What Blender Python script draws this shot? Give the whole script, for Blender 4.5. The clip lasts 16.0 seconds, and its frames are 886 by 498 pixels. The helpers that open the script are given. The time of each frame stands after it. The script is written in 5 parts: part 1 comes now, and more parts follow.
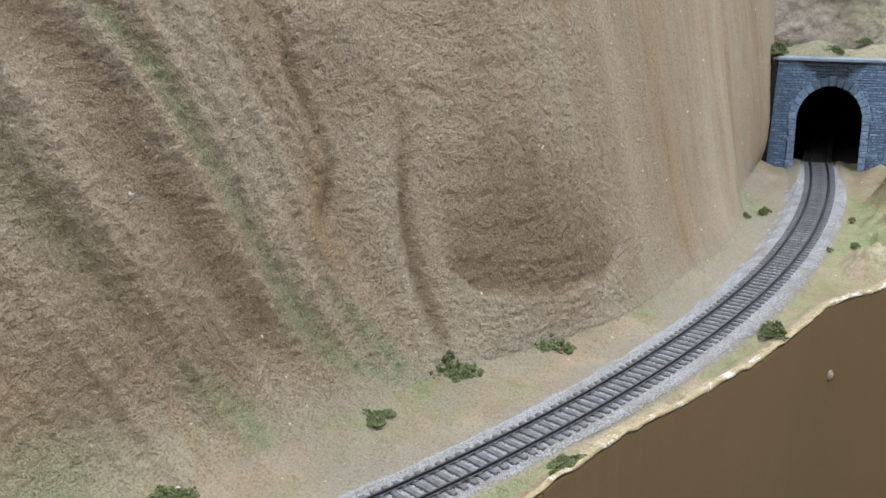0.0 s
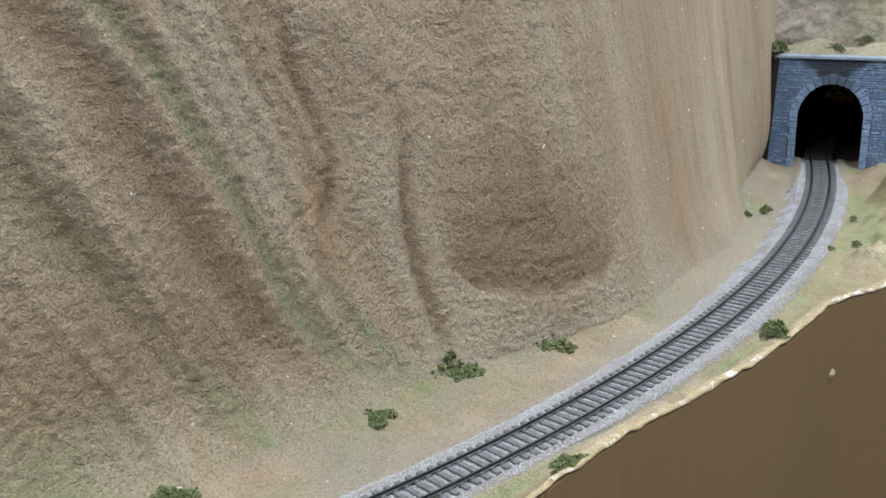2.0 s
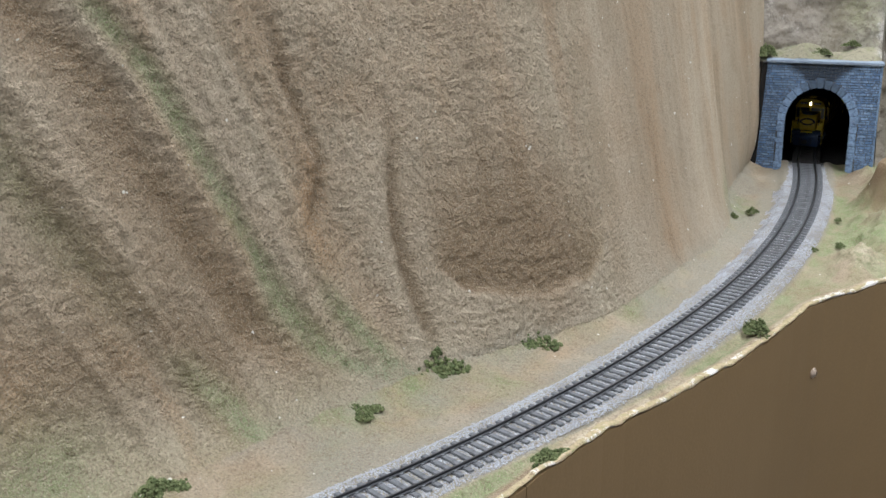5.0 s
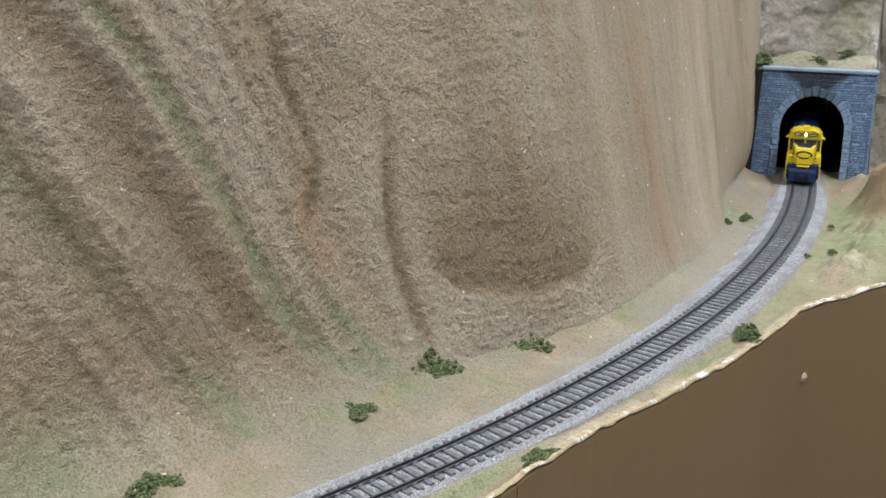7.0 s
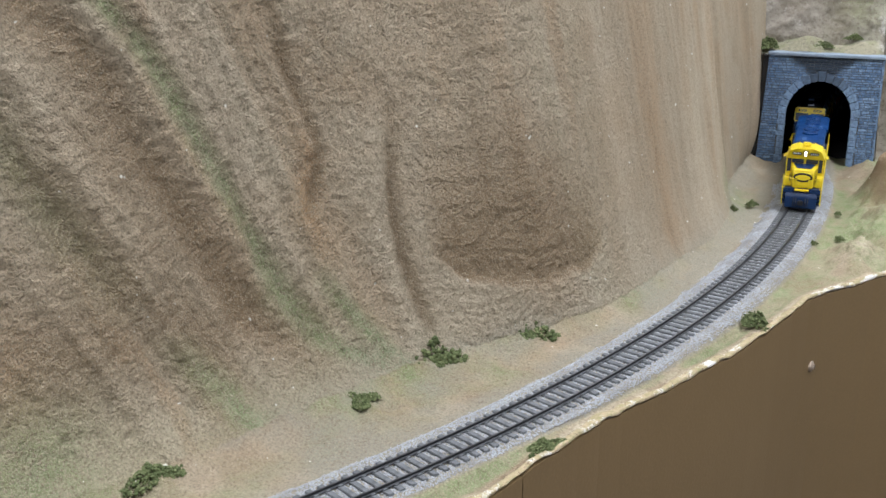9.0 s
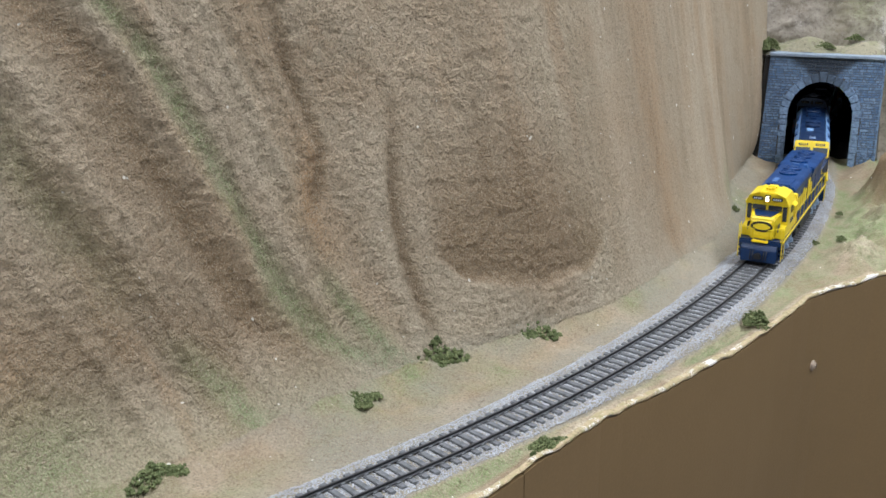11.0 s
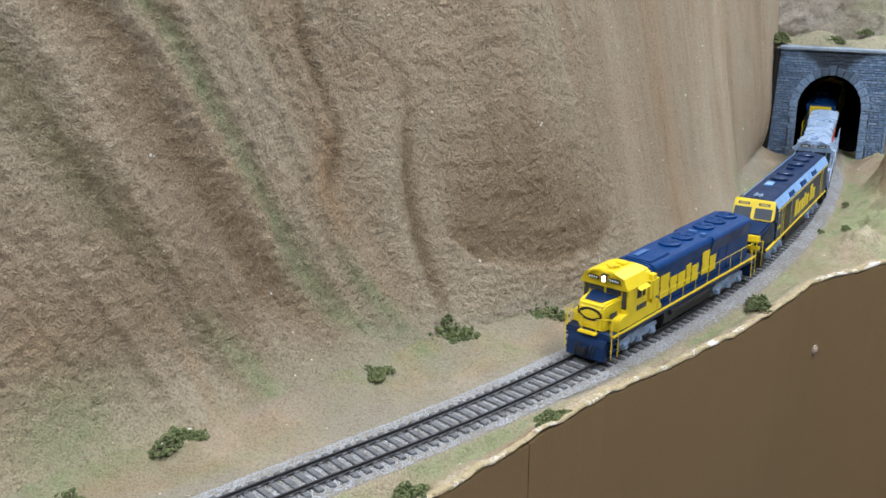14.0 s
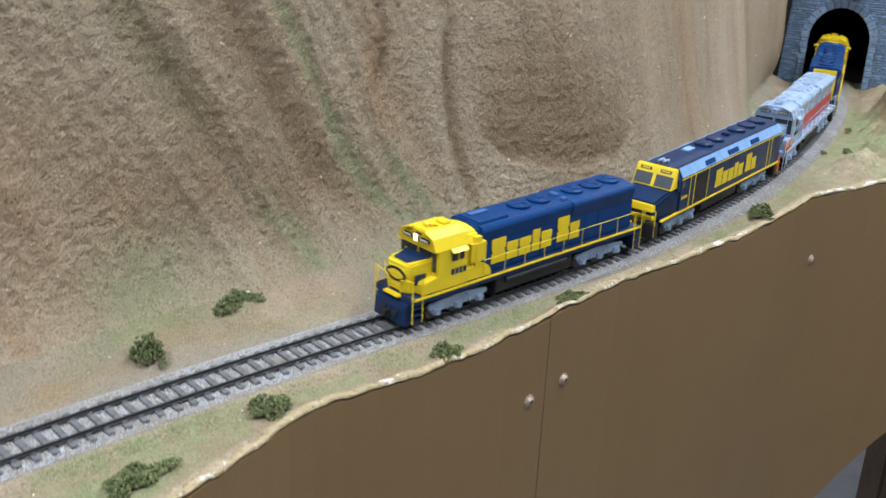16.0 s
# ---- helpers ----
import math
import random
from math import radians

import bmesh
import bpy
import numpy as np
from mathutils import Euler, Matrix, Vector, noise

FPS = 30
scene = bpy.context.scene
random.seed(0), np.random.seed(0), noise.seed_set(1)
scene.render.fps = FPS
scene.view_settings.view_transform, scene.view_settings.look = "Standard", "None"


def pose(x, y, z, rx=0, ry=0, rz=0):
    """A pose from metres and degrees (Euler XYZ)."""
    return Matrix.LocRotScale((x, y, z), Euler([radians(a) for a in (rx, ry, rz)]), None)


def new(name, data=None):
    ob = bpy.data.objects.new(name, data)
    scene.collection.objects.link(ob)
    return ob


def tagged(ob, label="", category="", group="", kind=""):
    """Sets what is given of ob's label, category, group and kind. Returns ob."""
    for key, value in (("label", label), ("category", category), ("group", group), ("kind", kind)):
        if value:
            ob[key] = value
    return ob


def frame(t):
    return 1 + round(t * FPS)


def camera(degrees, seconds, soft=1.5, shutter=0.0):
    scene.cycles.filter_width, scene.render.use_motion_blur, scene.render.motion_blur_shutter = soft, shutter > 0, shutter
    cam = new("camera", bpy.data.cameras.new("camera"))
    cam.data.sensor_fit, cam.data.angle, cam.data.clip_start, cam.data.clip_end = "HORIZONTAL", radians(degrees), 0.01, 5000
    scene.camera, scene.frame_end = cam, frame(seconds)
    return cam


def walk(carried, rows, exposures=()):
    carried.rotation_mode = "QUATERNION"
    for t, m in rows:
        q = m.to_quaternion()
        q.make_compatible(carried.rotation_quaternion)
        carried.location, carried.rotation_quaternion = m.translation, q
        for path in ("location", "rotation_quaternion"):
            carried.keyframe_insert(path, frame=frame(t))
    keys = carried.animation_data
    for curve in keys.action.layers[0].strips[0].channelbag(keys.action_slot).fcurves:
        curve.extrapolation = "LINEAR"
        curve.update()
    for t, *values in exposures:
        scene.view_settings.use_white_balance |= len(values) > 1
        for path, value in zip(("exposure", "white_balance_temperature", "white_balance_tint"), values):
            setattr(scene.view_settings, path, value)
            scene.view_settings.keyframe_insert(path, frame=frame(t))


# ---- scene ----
cam = camera(43.85, 16.0, soft=1.5, shutter=0.4)
# seconds, eye x y z, yaw, pitch, roll
PATH = [
    (0, 0.0000, 0.0000, 0.2697, -0.00, -17.86, -0.75),
    (0.5, -0.0023, 0.0007, 0.2705, -0.03, -17.85, -0.80),
    (1, -0.0023, 0.0017, 0.2703, 0.00, -17.86, -0.77),
    (1.5, -0.0011, 0.0011, 0.2700, 0.01, -17.90, -0.86),
    (2, -0.0007, 0.0010, 0.2702, 0.01, -17.96, -0.86),
    (2.5, -0.0012, 0.0024, 0.2689, -0.05, -17.97, -0.81),
    (3, -0.0018, 0.0035, 0.2683, -0.13, -18.04, -0.77),
    (3.5, -0.0006, 0.0005, 0.2697, -0.13, -18.14, -0.82),
    (4, 0.0023, -0.0040, 0.2717, -0.10, -18.02, -0.92),
    (6.5, 0.0071, -0.0195, 0.2728, -0.17, -17.71, 0.14),
    (7, 0.0076, -0.0194, 0.2728, -0.24, -17.63, 0.12),
    (7.5, 0.0088, -0.0172, 0.2714, -0.17, -17.85, -0.04),
    (8, 0.0087, -0.0120, 0.2689, -0.14, -18.10, -0.15),
    (8.5, 0.0069, -0.0093, 0.2695, -0.11, -18.35, -0.10),
    (9, 0.0063, -0.0112, 0.2706, -0.15, -18.31, 0.04),
    (11.5, 0.0090, -0.0158, 0.2692, 0.12, -18.09, -0.29),
    (12, 0.0106, -0.0172, 0.2710, 0.04, -18.23, -0.16),
    (12.5, 0.0128, -0.0187, 0.2693, 0.13, -18.19, -0.30),
    (13, 0.0126, -0.0240, 0.2689, 0.34, -18.30, -0.23),
    (13.5, 0.0106, -0.0316, 0.2691, 0.87, -18.32, -0.14),
    (14, 0.0106, -0.0403, 0.2691, 0.96, -18.42, 0.19),
    (14.5, 0.0047, -0.0532, 0.2662, 1.02, -18.57, 0.27),
    (15, -0.0123, -0.0670, 0.2650, 0.42, -19.48, 0.28),
    (15.5, -0.0367, -0.0838, 0.2663, -1.79, -21.00, 0.41),
    (16, -0.0091, -0.1090, 0.2665, 0.83, -22.00, 2.68),
]
walk(cam, [(t, pose(x, y, z, 90 + p, 0, w) @ pose(0, 0, 0, 0, 0, r)) for t, x, y, z, w, p, r in PATH],
     exposures=[(0, 0.0), (16, 0.0)])

# ---- light: a room with ceiling lamps ----
world = bpy.data.worlds.new("room_air")
scene.world = world
world.use_nodes = True
world.node_tree.nodes["Background"].inputs[0].default_value = (0.9, 0.95, 1.0, 1)
world.node_tree.nodes["Background"].inputs[1].default_value = 0.05
ROOM = dict(x0=-2.6, x1=2.6, y0=-3.0, y1=2.8, z0=-1.05, z1=1.75)
LAMPS = [(-0.9, -0.95), (0.9, -0.95), (-0.9, 0.35), (0.9, 0.35), (-0.9, 1.6), (0.9, 1.6)]
LAMP_W = 28.0


def ceiling_lamp_light(x, y):
    data = bpy.data.lights.new("tube_light", "AREA")
    data.shape, data.size, data.size_y = "RECTANGLE", 0.3, 1.2
    data.energy, data.color = LAMP_W, (0.93, 0.98, 1.05)
    ob = new("tube_light", data)
    ob.matrix_world = pose(x, y, ROOM["z1"] - 0.065)
    return ob


for lx, ly in LAMPS:
    ceiling_lamp_light(lx, ly)


# ---- materials ----
def nodes_of(name):
    m = bpy.data.materials.new(name)
    m.use_nodes = True
    nt = m.node_tree
    return m, nt, nt.nodes, nt.links, nt.nodes["Principled BSDF"]


def noise_node(nt, scale, detail=4.0, rough=0.6, stretch=None, coord="Object", distort=0.0):
    n, l = nt.nodes, nt.links
    tc = n.new("ShaderNodeTexCoord")
    src = tc.outputs[coord]
    if stretch:
        mp = n.new("ShaderNodeMapping")
        mp.inputs["Scale"].default_value = stretch
        l.new(src, mp.inputs["Vector"])
        src = mp.outputs["Vector"]
    t = n.new("ShaderNodeTexNoise")
    t.inputs["Scale"].default_value = scale
    t.inputs["Detail"].default_value = detail
    t.inputs["Roughness"].default_value = rough
    t.inputs["Distortion"].default_value = distort
    l.new(src, t.inputs["Vector"])
    return t.outputs["Fac"]


def ramp(nt, fac, lo, hi):
    r = nt.nodes.new("ShaderNodeMapRange")
    r.inputs["From Min"].default_value, r.inputs["From Max"].default_value = lo, hi
    nt.links.new(fac, r.inputs["Value"])
    return r.outputs["Result"]


def mix(nt, fac, a, b, mode="MIX"):
    m = nt.nodes.new("ShaderNodeMix")
    m.data_type, m.blend_type = "RGBA", mode
    for sock, val in ((m.inputs[0], fac), (m.inputs[6], a), (m.inputs[7], b)):
        if isinstance(val, (int, float)):
            sock.default_value = val
        elif isinstance(val, tuple):
            sock.default_value = (*val, 1)
        else:
            nt.links.new(val, sock)
    return m.outputs[2]


def math_node(nt, op, a, b):
    m = nt.nodes.new("ShaderNodeMath")
    m.operation = op
    m.use_clamp = True
    for sock, val in zip(m.inputs, (a, b)):
        if isinstance(val, (int, float)):
            sock.default_value = val
        else:
            nt.links.new(val, sock)
    return m.outputs[0]


def attr(nt, name):
    a = nt.nodes.new("ShaderNodeAttribute")
    a.attribute_name = name
    return a.outputs["Fac"]


def bump(nt, height, strength, distance, bsdf):
    b = nt.nodes.new("ShaderNodeBump")
    b.inputs["Strength"].default_value, b.inputs["Distance"].default_value = strength, distance
    nt.links.new(height, b.inputs["Height"])
    nt.links.new(b.outputs["Normal"], bsdf.inputs["Normal"])


def simple(name, col, rough=0.6, metal=0.0, vary=0.12, scale=60.0, fine=900.0, relief=0.0002, col2=None):
    """Paint, plastic or metal: a colour with stains at two scales and a fine relief."""
    m, nt, n, l, b = nodes_of(name)
    c2 = col2 or tuple(c * (1 - 2.2 * vary) for c in col)
    c3 = tuple(min(1.0, c * (1 + vary)) for c in col)
    big = ramp(nt, noise_node(nt, scale), 0.35, 0.7)
    small = ramp(nt, noise_node(nt, fine, 2), 0.4, 0.7)
    c = mix(nt, big, col, c2)
    c = mix(nt, math_node(nt, "MULTIPLY", small, 0.5), c, c3)
    l.new(c, b.inputs["Base Color"])
    b.inputs["Metallic"].default_value = metal
    rr = nt.nodes.new("ShaderNodeMapRange")
    rr.inputs["To Min"].default_value, rr.inputs["To Max"].default_value = rough - 0.07, min(1, rough + 0.1)
    l.new(big, rr.inputs["Value"])
    l.new(rr.outputs["Result"], b.inputs["Roughness"])
    if relief:
        bump(nt, small, 0.5, relief, b)
    return m


def hill_material():
    m, nt, n, l, b = nodes_of("static_grass")
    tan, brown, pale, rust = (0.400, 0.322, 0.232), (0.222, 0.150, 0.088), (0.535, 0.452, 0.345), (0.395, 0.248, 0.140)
    green, lush = (0.250, 0.285, 0.155), (0.180, 0.235, 0.105)
    mid = ramp(nt, noise_node(nt, 26, 5, 0.65), 0.36, 0.66)
    fine = noise_node(nt, 750, 3, 0.75)
    grain = noise_node(nt, 1500, 3, 0.7)
    c = mix(nt, math_node(nt, "MULTIPLY", mid, 0.5), tan, pale)
    c = mix(nt, attr(nt, "smooth"), c, (0.358, 0.297, 0.224))
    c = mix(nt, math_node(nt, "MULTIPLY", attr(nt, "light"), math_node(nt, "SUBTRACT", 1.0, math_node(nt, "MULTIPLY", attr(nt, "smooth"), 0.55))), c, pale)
    c = mix(nt, attr(nt, "rust"), c, rust)
    c = mix(nt, math_node(nt, "MULTIPLY", ramp(nt, noise_node(nt, 11, 4, 0.6), 0.47, 0.72), 0.36), c, rust)
    # brown earth plus the shade painted into hollow, cleft and gullies
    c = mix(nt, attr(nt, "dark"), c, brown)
    g = mix(nt, ramp(nt, noise_node(nt, 90, 4), 0.42, 0.62), green, lush)
    gf = math_node(nt, "MULTIPLY", attr(nt, "green"), ramp(nt, noise_node(nt, 60, 6, 0.75), 0.22, 0.5))
    c = mix(nt, gf, c, g)
    c = mix(nt, math_node(nt, "MULTIPLY", attr(nt, "pale"), ramp(nt, noise_node(nt, 130, 5, 0.7), 0.35, 0.6)), c, (0.55, 0.47, 0.35))
    c = mix(nt, math_node(nt, "MULTIPLY", attr(nt, "dust"), 0.8), c, (0.272, 0.262, 0.218))
    rough = math_node(nt, "SUBTRACT", 1.0, math_node(nt, "MULTIPLY", attr(nt, "smooth"), 0.70))
    c = mix(nt, math_node(nt, "MULTIPLY", ramp(nt, fine, 0.47, 0.63), math_node(nt, "MULTIPLY", rough, 0.85)), c, (0.135, 0.102, 0.068))
    c = mix(nt, math_node(nt, "MULTIPLY", ramp(nt, grain, 0.47, 0.66), math_node(nt, "MULTIPLY", rough, 0.65)), c, (0.58, 0.49, 0.37))
    c = mix(nt, ramp(nt, noise_node(nt, 190, 1), 0.775, 0.79), c, (0.72, 0.68, 0.60))
    b.inputs["Roughness"].default_value = 0.95
    b.inputs["Specular IOR Level"].default_value = 0.1
    clump = noise_node(nt, 430, 3, 0.7)
    c = mix(nt, math_node(nt, "MULTIPLY", ramp(nt, clump, 0.50, 0.68), 0.25), c, (0.17, 0.128, 0.085))
    l.new(c, b.inputs["Base Color"])
    h = math_node(nt, "ADD", math_node(nt, "MULTIPLY", clump, 0.6), math_node(nt, "MULTIPLY", fine, 0.4))
    bump(nt, math_node(nt, "MULTIPLY", h, rough), 1.0, 0.0050, b)
    return m


def rock_material():
    m, nt, n, l, b = nodes_of("grey_rock")
    c = mix(nt, ramp(nt, noise_node(nt, 18, 6, 0.65), 0.35, 0.65), (0.20, 0.17, 0.135), (0.33, 0.30, 0.26))
    c = mix(nt, ramp(nt, noise_node(nt, 30, 5, 0.7), 0.60, 0.68), c, (0.50, 0.47, 0.43))
    c = mix(nt, math_node(nt, "MULTIPLY", attr(nt, "green"), ramp(nt, noise_node(nt, 70, 6, 0.75), 0.3, 0.6)), c, (0.22, 0.235, 0.12))
    c = mix(nt, math_node(nt, "MULTIPLY", attr(nt, "pale"), 0.9), c, (0.33, 0.305, 0.215))
    c = mix(nt, ramp(nt, noise_node(nt, 260, 5, 0.7), 0.5, 0.75), c, (0.13, 0.11, 0.09))
    l.new(c, b.inputs["Base Color"])
    b.inputs["Roughness"].default_value = 0.95
    b.inputs["Specular IOR Level"].default_value = 0.1
    bump(nt, noise_node(nt, 170, 8, 0.7), 0.9, 0.004, b)
    return m


def stone_material():
    m, nt, n, l, b = nodes_of("portal_stone")
    geo = n.new("ShaderNodeNewGeometry")
    c = mix(nt, geo.outputs["Random Per Island"], (0.11, 0.205, 0.37), (0.235, 0.345, 0.51))
    c = mix(nt, ramp(nt, noise_node(nt, 300, 5, 0.7), 0.4, 0.7), c, (0.085, 0.115, 0.165))
    c = mix(nt, ramp(nt, noise_node(nt, 520, 3, 0.7), 0.62, 0.75), c, (0.36, 0.41, 0.46))
    c = mix(nt, math_node(nt, "MULTIPLY", attr(nt, "soot"), 0.95), c, (0.030, 0.042, 0.062))
    l.new(c, b.inputs["Base Color"])
    b.inputs["Roughness"].default_value = 0.85
    bump(nt, noise_node(nt, 700, 4, 0.7), 0.6, 0.0006, b)
    return m


def gravel_material():
    m, nt, n, l, b = nodes_of("ballast_gravel")
    geo = n.new("ShaderNodeNewGeometry")
    c = mix(nt, geo.outputs["Random Per Island"], (0.31, 0.32, 0.35), (0.50, 0.52, 0.56))
    c = mix(nt, ramp(nt, noise_node(nt, 45, 4), 0.45, 0.7), c, (0.30, 0.295, 0.295))
    c = mix(nt, attr(nt, "soot"), c, (0.012, 0.012, 0.013))
    l.new(c, b.inputs["Base Color"])
    b.inputs["Roughness"].default_value = 0.9
    return m


def plaster_material():
    m, nt, n, l, b = nodes_of("broken_plaster")
    c = mix(nt, ramp(nt, noise_node(nt, 300, 4, 0.7), 0.4, 0.65), (0.40, 0.31, 0.20), (0.27, 0.24, 0.12))
    c = mix(nt, ramp(nt, noise_node(nt, 60, 6, 0.75), 0.53, 0.60), c, (0.66, 0.63, 0.58))
    c = mix(nt, ramp(nt, noise_node(nt, 420, 3, 0.7), 0.56, 0.66), c, (0.17, 0.12, 0.07))
    l.new(c, b.inputs["Base Color"])
    b.inputs["Roughness"].default_value = 0.9
    bump(nt, noise_node(nt, 700, 4, 0.7), 0.7, 0.0010, b)
    return m


def foliage_material():
    m, nt, n, l, b = nodes_of("foam_foliage")
    geo = n.new("ShaderNodeNewGeometry")
    c = mix(nt, geo.outputs["Random Per Island"], (0.075, 0.10, 0.045), (0.20, 0.225, 0.11))
    c = mix(nt, ramp(nt, noise_node(nt, 900, 4), 0.45, 0.7), c, (0.06, 0.07, 0.03))
    l.new(c, b.inputs["Base Color"])
    b.inputs["Roughness"].default_value = 1.0
    b.inputs["Specular IOR Level"].default_value = 0.05
    bump(nt, noise_node(nt, 1600, 4), 0.8, 0.0008, b)
    return m


def glow_material(name, col, strength):
    m, nt, n, l, b = nodes_of(name)
    b.inputs["Base Color"].default_value = (*col, 1)
    b.inputs["Emission Color"].default_value = (*col, 1)
    b.inputs["Emission Strength"].default_value = strength
    return m


M_HILL, M_ROCK, M_STONE, M_GRAVEL, M_LEAF = hill_material(), rock_material(), stone_material(), gravel_material(), foliage_material()
M_FASCIA = simple("brown_board_paint", (0.205, 0.132, 0.060), 0.52, 0, 0.06, 3.0, 500, 0.00008)
M_PLASTER = plaster_material()
M_CAP = simple("portal_cap", (0.25, 0.31, 0.39), 0.85, 0, 0.15, 90, 900, 0.0004)
M_TUNNEL = simple("tunnel_black", (0.012, 0.010, 0.009), 0.95, 0, 0.2, 80, 600, 0.0005)
M_TIE = simple("tie_plastic", (0.125, 0.13, 0.14), 0.75, 0, 0.25, 200, 1500, 0.0002)
M_RAIL = simple("rail_side", (0.055, 0.056, 0.062), 0.5, 0.6, 0.15, 60, 900, 0.0)
M_RAILTOP = simple("rail_top", (0.16, 0.165, 0.18), 0.35, 0.9, 0.15, 60, 900, 0.0)
M_SCREW = simple("painted_screw", (0.42, 0.33, 0.26), 0.45, 0.2, 0.15, 400, 1500, 0.0)
M_SLOT = simple("screw_slot", (0.10, 0.07, 0.05), 0.6, 0.2, 0.1, 400, 1500, 0.0)
M_POST = simple("dark_wood_post", (0.060, 0.036, 0.020), 0.6, 0, 0.25, 12, 200, 0.0004)
M_FLOOR = simple("grey_floor", (0.11, 0.112, 0.125), 0.6, 0, 0.15, 4, 80, 0.0002)
M_WALL = simple("room_wall", (0.26, 0.255, 0.25), 0.9, 0, 0.06, 2, 60, 0.0003)
M_CEIL = simple("room_ceiling", (0.82, 0.82, 0.80), 0.9, 0, 0.05, 2, 60, 0.0003)
M_TUBE = glow_material("lamp_diffuser", (0.96, 0.98, 1.0), 2.0)


# ---- mesh helpers ----
def link_mesh(name, me, material, parent=None, label=""):
    me.materials.append(material)
    ob = new(name, me)
    if parent:
        ob.parent = parent
    if label:
        tagged(ob, label)
    return ob


def part(name, bm, material, parent=None, label="", smooth=False):
    me = bpy.data.meshes.new(name)
    bmesh.ops.recalc_face_normals(bm, faces=bm.faces)
    bm.to_mesh(me)
    bm.free()
    if smooth:
        me.polygons.foreach_set("use_smooth", [True] * len(me.polygons))
    return link_mesh(name, me, material, parent, label)


def raw(name, verts, faces, material, parent=None, label="", smooth=False):
    me = bpy.data.meshes.new(name)
    me.from_pydata([tuple(v) for v in verts], [], [tuple(f) for f in faces])
    me.update()
    if smooth:
        me.polygons.foreach_set("use_smooth", [True] * len(me.polygons))
    return link_mesh(name, me, material, parent, label)


def add_box(bm, x0, x1, y0, y1, z0, z1, bevel=0.0):
    m = Matrix.Translation(((x0 + x1) / 2, (y0 + y1) / 2, (z0 + z1) / 2)) @ Matrix.Diagonal((abs(x1 - x0), abs(y1 - y0), abs(z1 - z0), 1))
    r = bmesh.ops.create_cube(bm, size=1, matrix=m)
    if bevel:
        es = {e for v in r["verts"] for e in v.link_edges}
        bmesh.ops.bevel(bm, geom=list(es), offset=bevel, segments=2, affect="EDGES")


def box(x0, x1, y0, y1, z0, z1, bevel=0.0):
    bm = bmesh.new()
    add_box(bm, x0, x1, y0, y1, z0, z1, bevel)
    return bm


def add_cyl(bm, a, b, r, seg=10, r2=None):
    a, b = Vector(a), Vector(b)
    d = b - a
    m = Matrix.Translation((a + b) / 2) @ d.to_track_quat("Z", "Y").to_matrix().to_4x4()
    bmesh.ops.create_cone(bm, cap_ends=True, segments=seg, radius1=r, radius2=r if r2 is None else r2, depth=d.length, matrix=m)


def add_prism(bm, prof, x0, x1, bevel=0.0, axis="x"):
    """A closed outline extruded along x (outline in y, z) or along y (outline in x, z)."""
    def at(p, q):
        return (q, p[0], p[1]) if axis == "x" else (p[0], q, p[1])
    a = [bm.verts.new(at(p, x0)) for p in prof]
    b = [bm.verts.new(at(p, x1)) for p in prof]
    k = len(prof)
    fs = [bm.faces.new(a), bm.faces.new(b[::-1])]
    for i in range(k):
        fs.append(bm.faces.new((a[i], b[i], b[(i + 1) % k], a[(i + 1) % k])))
    if bevel:
        bmesh.ops.bevel(bm, geom=list({e for f in fs for e in f.edges}), offset=bevel, segments=2, affect="EDGES")


def prism(prof, x0, x1, bevel=0.0, axis="x"):
    bm = bmesh.new()
    add_prism(bm, prof, x0, x1, bevel, axis)
    return bm


def mirror(prof):
    return prof + [(-y, z) for y, z in reversed(prof)]


# smooth value noise on arrays
def vnoise(x, y, seed=0):
    xi, yi = np.floor(x).astype(np.int64), np.floor(y).astype(np.int64)
    fx, fy = x - xi, y - yi
    fx, fy = fx * fx * (3 - 2 * fx), fy * fy * (3 - 2 * fy)

    def h(i, j):
        n = (i * 374761393 + j * 668265263 + seed * 974634777) & 0x7FFFFFFF
        n = ((n ^ (n >> 13)) * 1274126177) & 0x7FFFFFFF
        return ((n ^ (n >> 16)) & 0xFFFF) / 65535.0
    return (h(xi, yi) * (1 - fx) + h(xi + 1, yi) * fx) * (1 - fy) + (h(xi, yi + 1) * (1 - fx) + h(xi + 1, yi + 1) * fx) * fy


def fbm(x, y, octaves=4, seed=0):
    v, a, tot = 0, 1.0, 0
    for o in range(octaves):
        v = v + a * (vnoise(x * 2 ** o, y * 2 ** o, seed + 17 * o) - 0.5)
        tot += a
        a *= 0.55
    return v / tot * 2


def blob(x, y, cx, cy, rx, ry):
    return np.exp(-(((x - cx) / rx) ** 2 + ((y - cy) / ry) ** 2))


def knots(s, table):
    xs, ys = zip(*table)
    a = np.interp(s, xs, ys)
    w = 0.02
    return (np.interp(s - w, xs, ys) + 2 * a + np.interp(s + w, xs, ys)) / 4


# ---- the line of the track: an arc, then a slight reverse curve ----
CX, CY, RAD, PHI0, KREV = -0.8958, 1.4695, 1.3351, -0.86505, 0.3595
S0 = -PHI0 * RAD
S1, K1, U1 = 0.365, 1.03, 0.35   # inside the tunnel the line bends the other way, then runs straight


